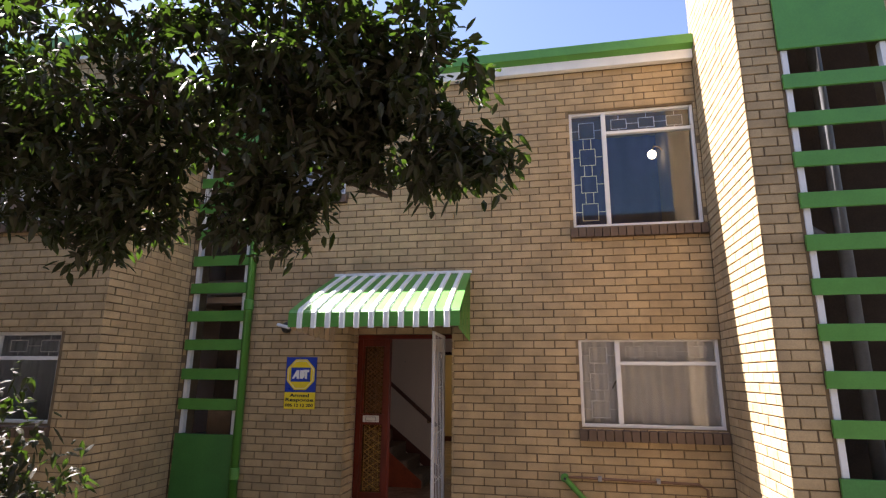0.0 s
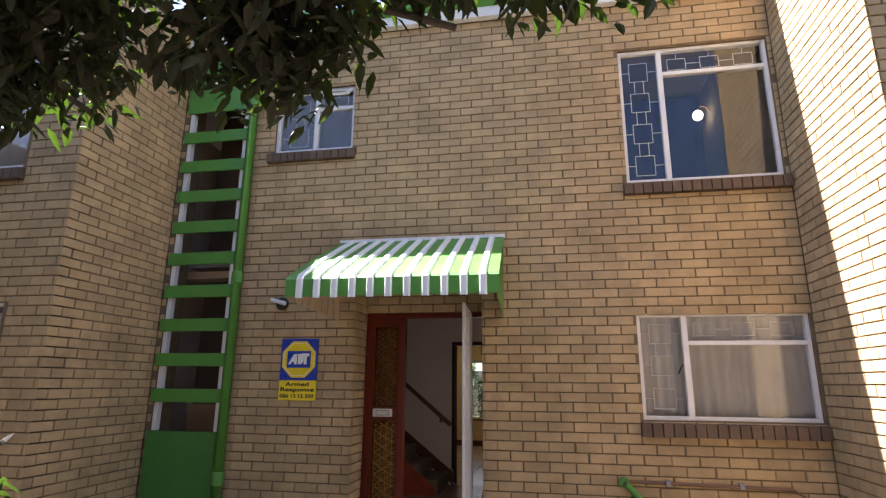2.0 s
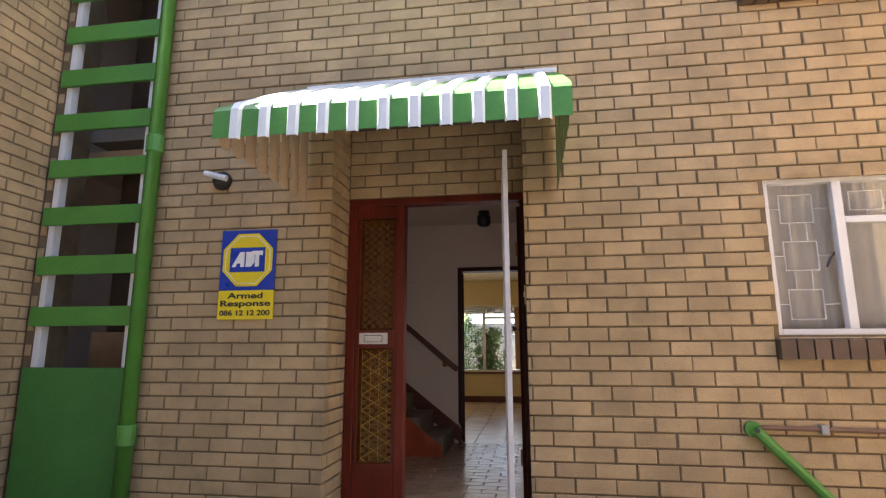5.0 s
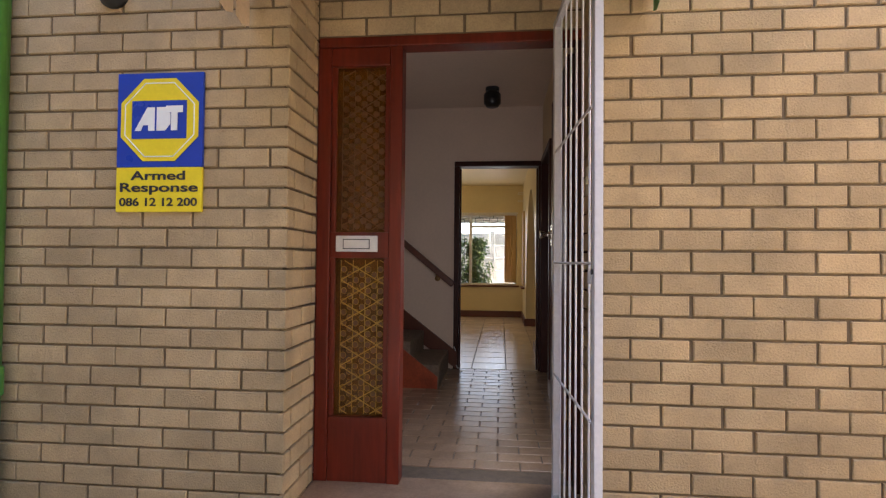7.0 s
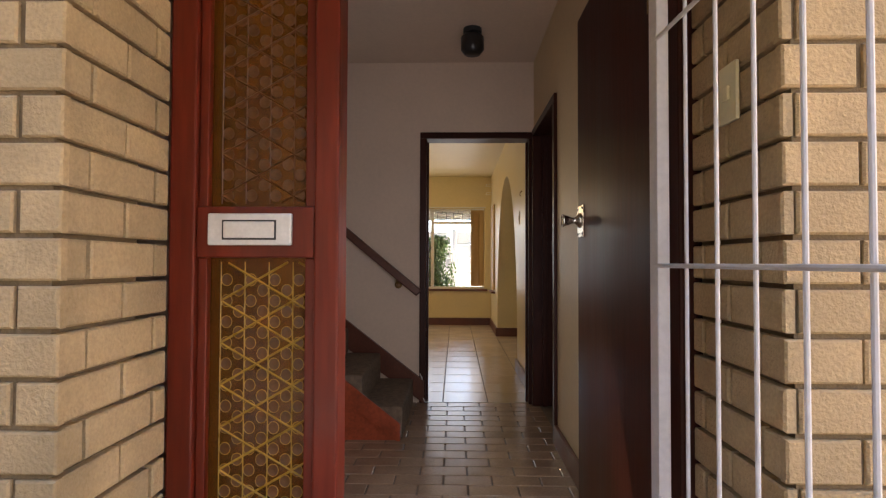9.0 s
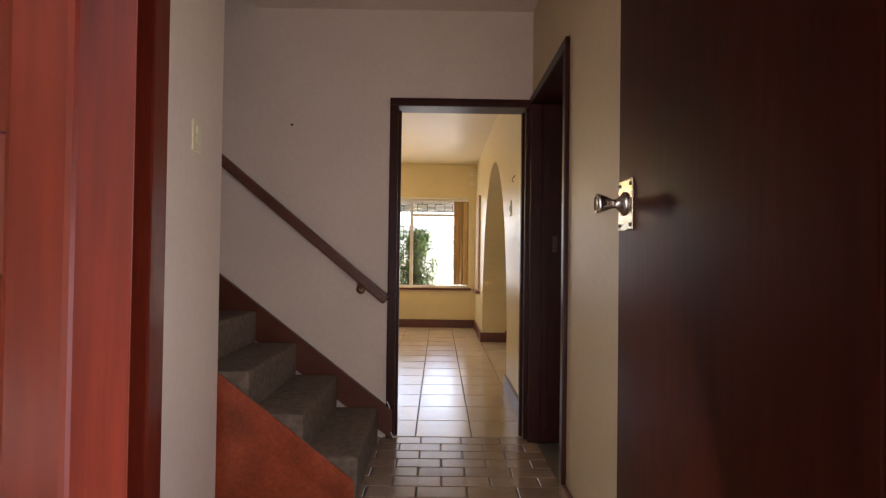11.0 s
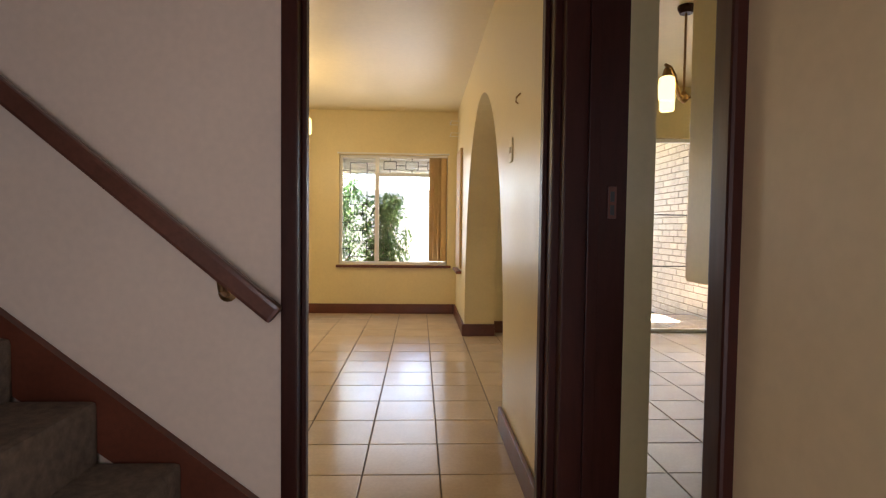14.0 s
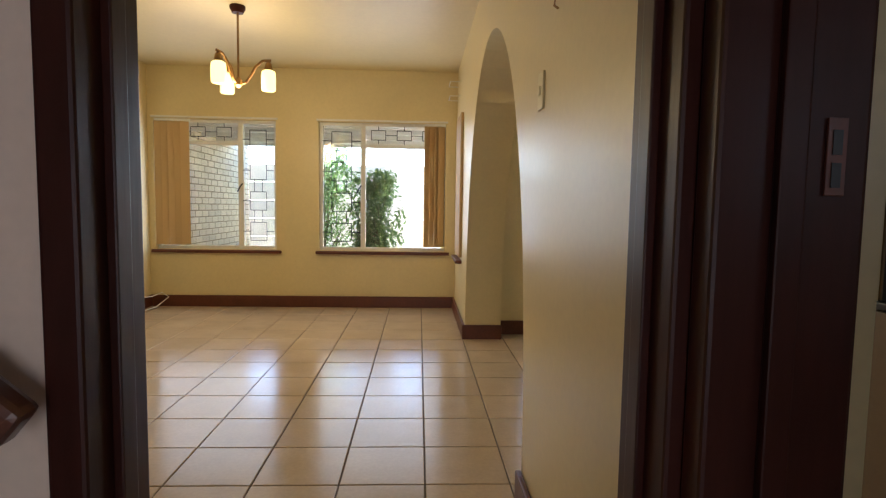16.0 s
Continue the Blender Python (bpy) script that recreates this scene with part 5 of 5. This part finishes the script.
def bevel_block(place, r, depth, ch=0.004):
    """A block with a chamfered face: place(a, b, d) turns face coordinates and height into the world."""
    a0, a1, b0, b1 = r
    v = [place(a, b, 0) for a, b in ((a0, b0), (a1, b0), (a1, b1), (a0, b1))]
    v += [place(a, b, depth - ch) for a, b in ((a0, b0), (a1, b0), (a1, b1), (a0, b1))]
    v += [place(a, b, depth) for a, b in ((a0 + ch, b0 + ch), (a1 - ch, b0 + ch), (a1 - ch, b1 - ch), (a0 + ch, b1 - ch))]
    f = []
    for k in range(2):
        for i in range(4):
            j = (i + 1) % 4
            f.append((4 * k + i, 4 * k + j, 4 * k + 4 + j, 4 * k + 4 + i))
    f.append((8, 9, 10, 11))
    return v, f


JOINT = 0.0105
BED = FOOT - 0.025


def courses(a0, a1, z0, z1, holes, shift=0.0, uneven=7, PITCH=0.2384, COURSE=0.0888):
    rg = random.Random(uneven)
    k = 0
    z = z0
    while z < z1 - 0.03:
        top = min(z + COURSE - JOINT, z1)
        spans = [(a0, a1)]
        for h in holes:
            if h[2] < top - 0.02 and h[3] > z + 0.02:
                spans = [s for lo, hi in spans for s in ((lo, min(hi, h[0])), (max(lo, h[1]), hi)) if s[1] - s[0] > 0.02]
        a = a0 - PITCH + shift + (PITCH / 2 if k % 2 else 0)
        while a < a1:
            j = rg.uniform(-0.004, 0.004)
            for lo, hi in spans:
                s, e = max(a + j, lo), min(a + j + PITCH - JOINT, hi)
                if e - s > 0.03:
                    yield (round(s, 4), round(e, 4), round(z, 4), round(top, 4))
            for h in holes:
                s, e = max(a + j, h[0], a0), min(a + j + PITCH - JOINT, h[1], a1)
                if e - s > 0.03 and z < h[3] < top - 0.012 and not any(g is not h and g[2] < top - 0.02 and g[3] > top for g in holes if g[0] < e and g[1] > s):
                    yield (round(s, 4), round(e, 4), round(h[3] + 0.003, 4), round(top, 4))
                elif e - s > 0.03 and z + 0.012 < h[2] < top and not any(g is not h and g[2] < z and g[3] > z + 0.02 for g in holes if g[0] < e and g[1] > s):
                    yield (round(s, 4), round(e, 4), round(z, 4), round(h[2] - 0.003, 4))
            a += PITCH
        z += COURSE
        k += 1


def brick_face(owner, axis, at, sign, a0, a1, z0, z1, holes, near=lambda r: None, limit=300, shift=0.0, material=None, COURSE=0.0888, PITCH=0.2384):
    def make(r, dj):
        if axis == "y":
            return bevel_block(lambda a, b, d: (a, at - sign * 0.02 + sign * d, b), r, 0.02 + dj)
        return bevel_block(lambda a, b, d: (at - sign * 0.02 + sign * d, a, b), r, 0.02 + dj)
    pieces(owner, "brick", courses(a0, a1, z0, z1, holes, shift, 7, PITCH, COURSE), make, material or M_BRICK, near, limit, "brickwork")


ob = bpy.data.objects
brick_face(ob["wall_front"], "y", FRONT, -1, -2.978, 3.656, BED, 5.46, [(2.11, 3.66, 1.0, 1.13), (2.14, 3.645, 1.13, 2.105), (2.11, 3.66, 3.285, 3.41), (2.15, 3.625, 3.41, 4.91), (-1.82, -0.76, 3.89, 4.01), (-1.76, -0.8, 4.01, 4.81), DOOR_F, (-2.93, -2.09, FOOT, 5.5)],
           lambda r: abs(r[0] - 0.0) + abs(r[2] - 1.1) if -2.0 < r[0] < 1.8 and r[2] < 2.4 else None, shift=0.2087)
brick_face(ob["wall_pier"], "x", 3.66, -1, -4.56, FRONT - 0.005, BED, 9.4, [], lambda r: abs(r[2] - 3.0) if r[2] < 5.0 else None, 150)
brick_face(ob["wall_pier_front"], "y", -4.56, -1, 3.662, 6.6, BED, 9.4, [(3.99, 4.9, FOOT, 6.4)], lambda r: abs(r[2] - 3.0) if r[0] < 4.0 else None, 100)
brick_face(ob["wall_left_return"], "x", -2.98, 1, -4.43, FRONT - 0.005, BED, 5.6, [], lambda r: abs(r[2] - 1.6) if r[2] < 4 else None, 150)
brick_face(ob["wall_left_front"], "y", -4.43, -1, -8.5, -2.982, BED, 5.46, [(-5.1, -3.45, 1.0, 2.12), (-5.1, -3.55, 3.285, 4.85)])
# door recess sides and soffit
reveal = tagged(new("door_reveal"), "yellow brick sides of the front door recess", "wall", kind="structure")
brick_face(reveal, "x", -0.605, 1, -3.194, FY0 - 0.002, -0.1758, 2.67, [], lambda r: abs(r[2] - 1.1), 100, 0.08, COURSE=0.0851, PITCH=0.2265)
brick_face(reveal, "x", 0.655, -1, -3.194, FY0 - 0.002, -0.1758, 2.67, [], lambda r: abs(r[2] - 1.1), 100, 0.08, COURSE=0.0851, PITCH=0.2265)
structure("lintel_bed", box(-0.627, 0.682, -2.824, -2.735, 2.132, 2.7), M_MORTAR, "mortar bed of the brick lintel over the door frame", "wall")
brick_face(ob["lintel_bed"], "y", -2.835, -1, -0.604, 0.654, 2.14, 2.67, [], lambda r: r[2], 60)
# soffit without bricks, in the plain mortar colour
structure("recess_soffit", box(-0.627, 0.682, -3.18, -2.735, 2.671, 2.7), M_MORTAR, "plain mortar-coloured soffit of the door recess", "ceiling")
brick_face(ob["garden_side_wall"], "x", -2.71, 1, 5.4, 9.18, GROUND, 2.9, [], material=M_PALEBRICK)
brick_face(ob["courtyard_wall"], "x", 3.77, -1, 4.13, 8.18, GROUND, 2.6, [], material=M_PALEBRICK)


def floor_piece(r, dj):
    return bevel_block(lambda a, b, d: (a, b, -0.012 + d), r, 0.012, 0.0025)


TILE = 0.341


def tile_grid(x0, x1, y0, y1):
    for i in range(-9, 13):
        for j in range(-9, 17):
            a0, a1 = max(i * TILE + 0.003, x0), min((i + 1) * TILE - 0.003, x1)
            b0, b1 = max(j * TILE + 0.003, y0), min((j + 1) * TILE - 0.003, y1)
            if a1 - a0 > 0.02 and b1 - b0 > 0.02:
                yield (round(a0, 4), round(a1, 4), round(b0, 4), round(b1, 4))


pieces(ob["floor_living"], "floor_tile", tile_grid(-2.535, 4.1, 0.014, 5.19), floor_piece, M_TILE, lambda r: abs(r[0]) + r[2], 300, "far_tiles")
pieces(ob["floor_kitchen"], "floor_tile", tile_grid(0.86, 4.1, -2.66, 0.012), floor_piece, M_TILE, lambda r: None, 0, "far_tiles")


def paver_rows():
    pw, ph = 0.235, 0.118
    j = 0
    y = 0.008 - ph
    while y > -2.7:
        x = -0.9 + (pw / 2 if j % 2 else 0)
        while x < 0.72:
            a0, a1 = max(x, -0.82), min(x + pw - 0.007, 0.72)
            if a1 - a0 > 0.03:
                yield (round(a0, 4), round(a1, 4), round(y, 4), round(y + ph - 0.007, 4))
            x += pw
        y -= ph
        j += 1


pieces(ob["floor_hall"], "floor_paver", paver_rows(), floor_piece, M_KLINK, lambda r: abs(r[0]), 300, "hall_pavers")
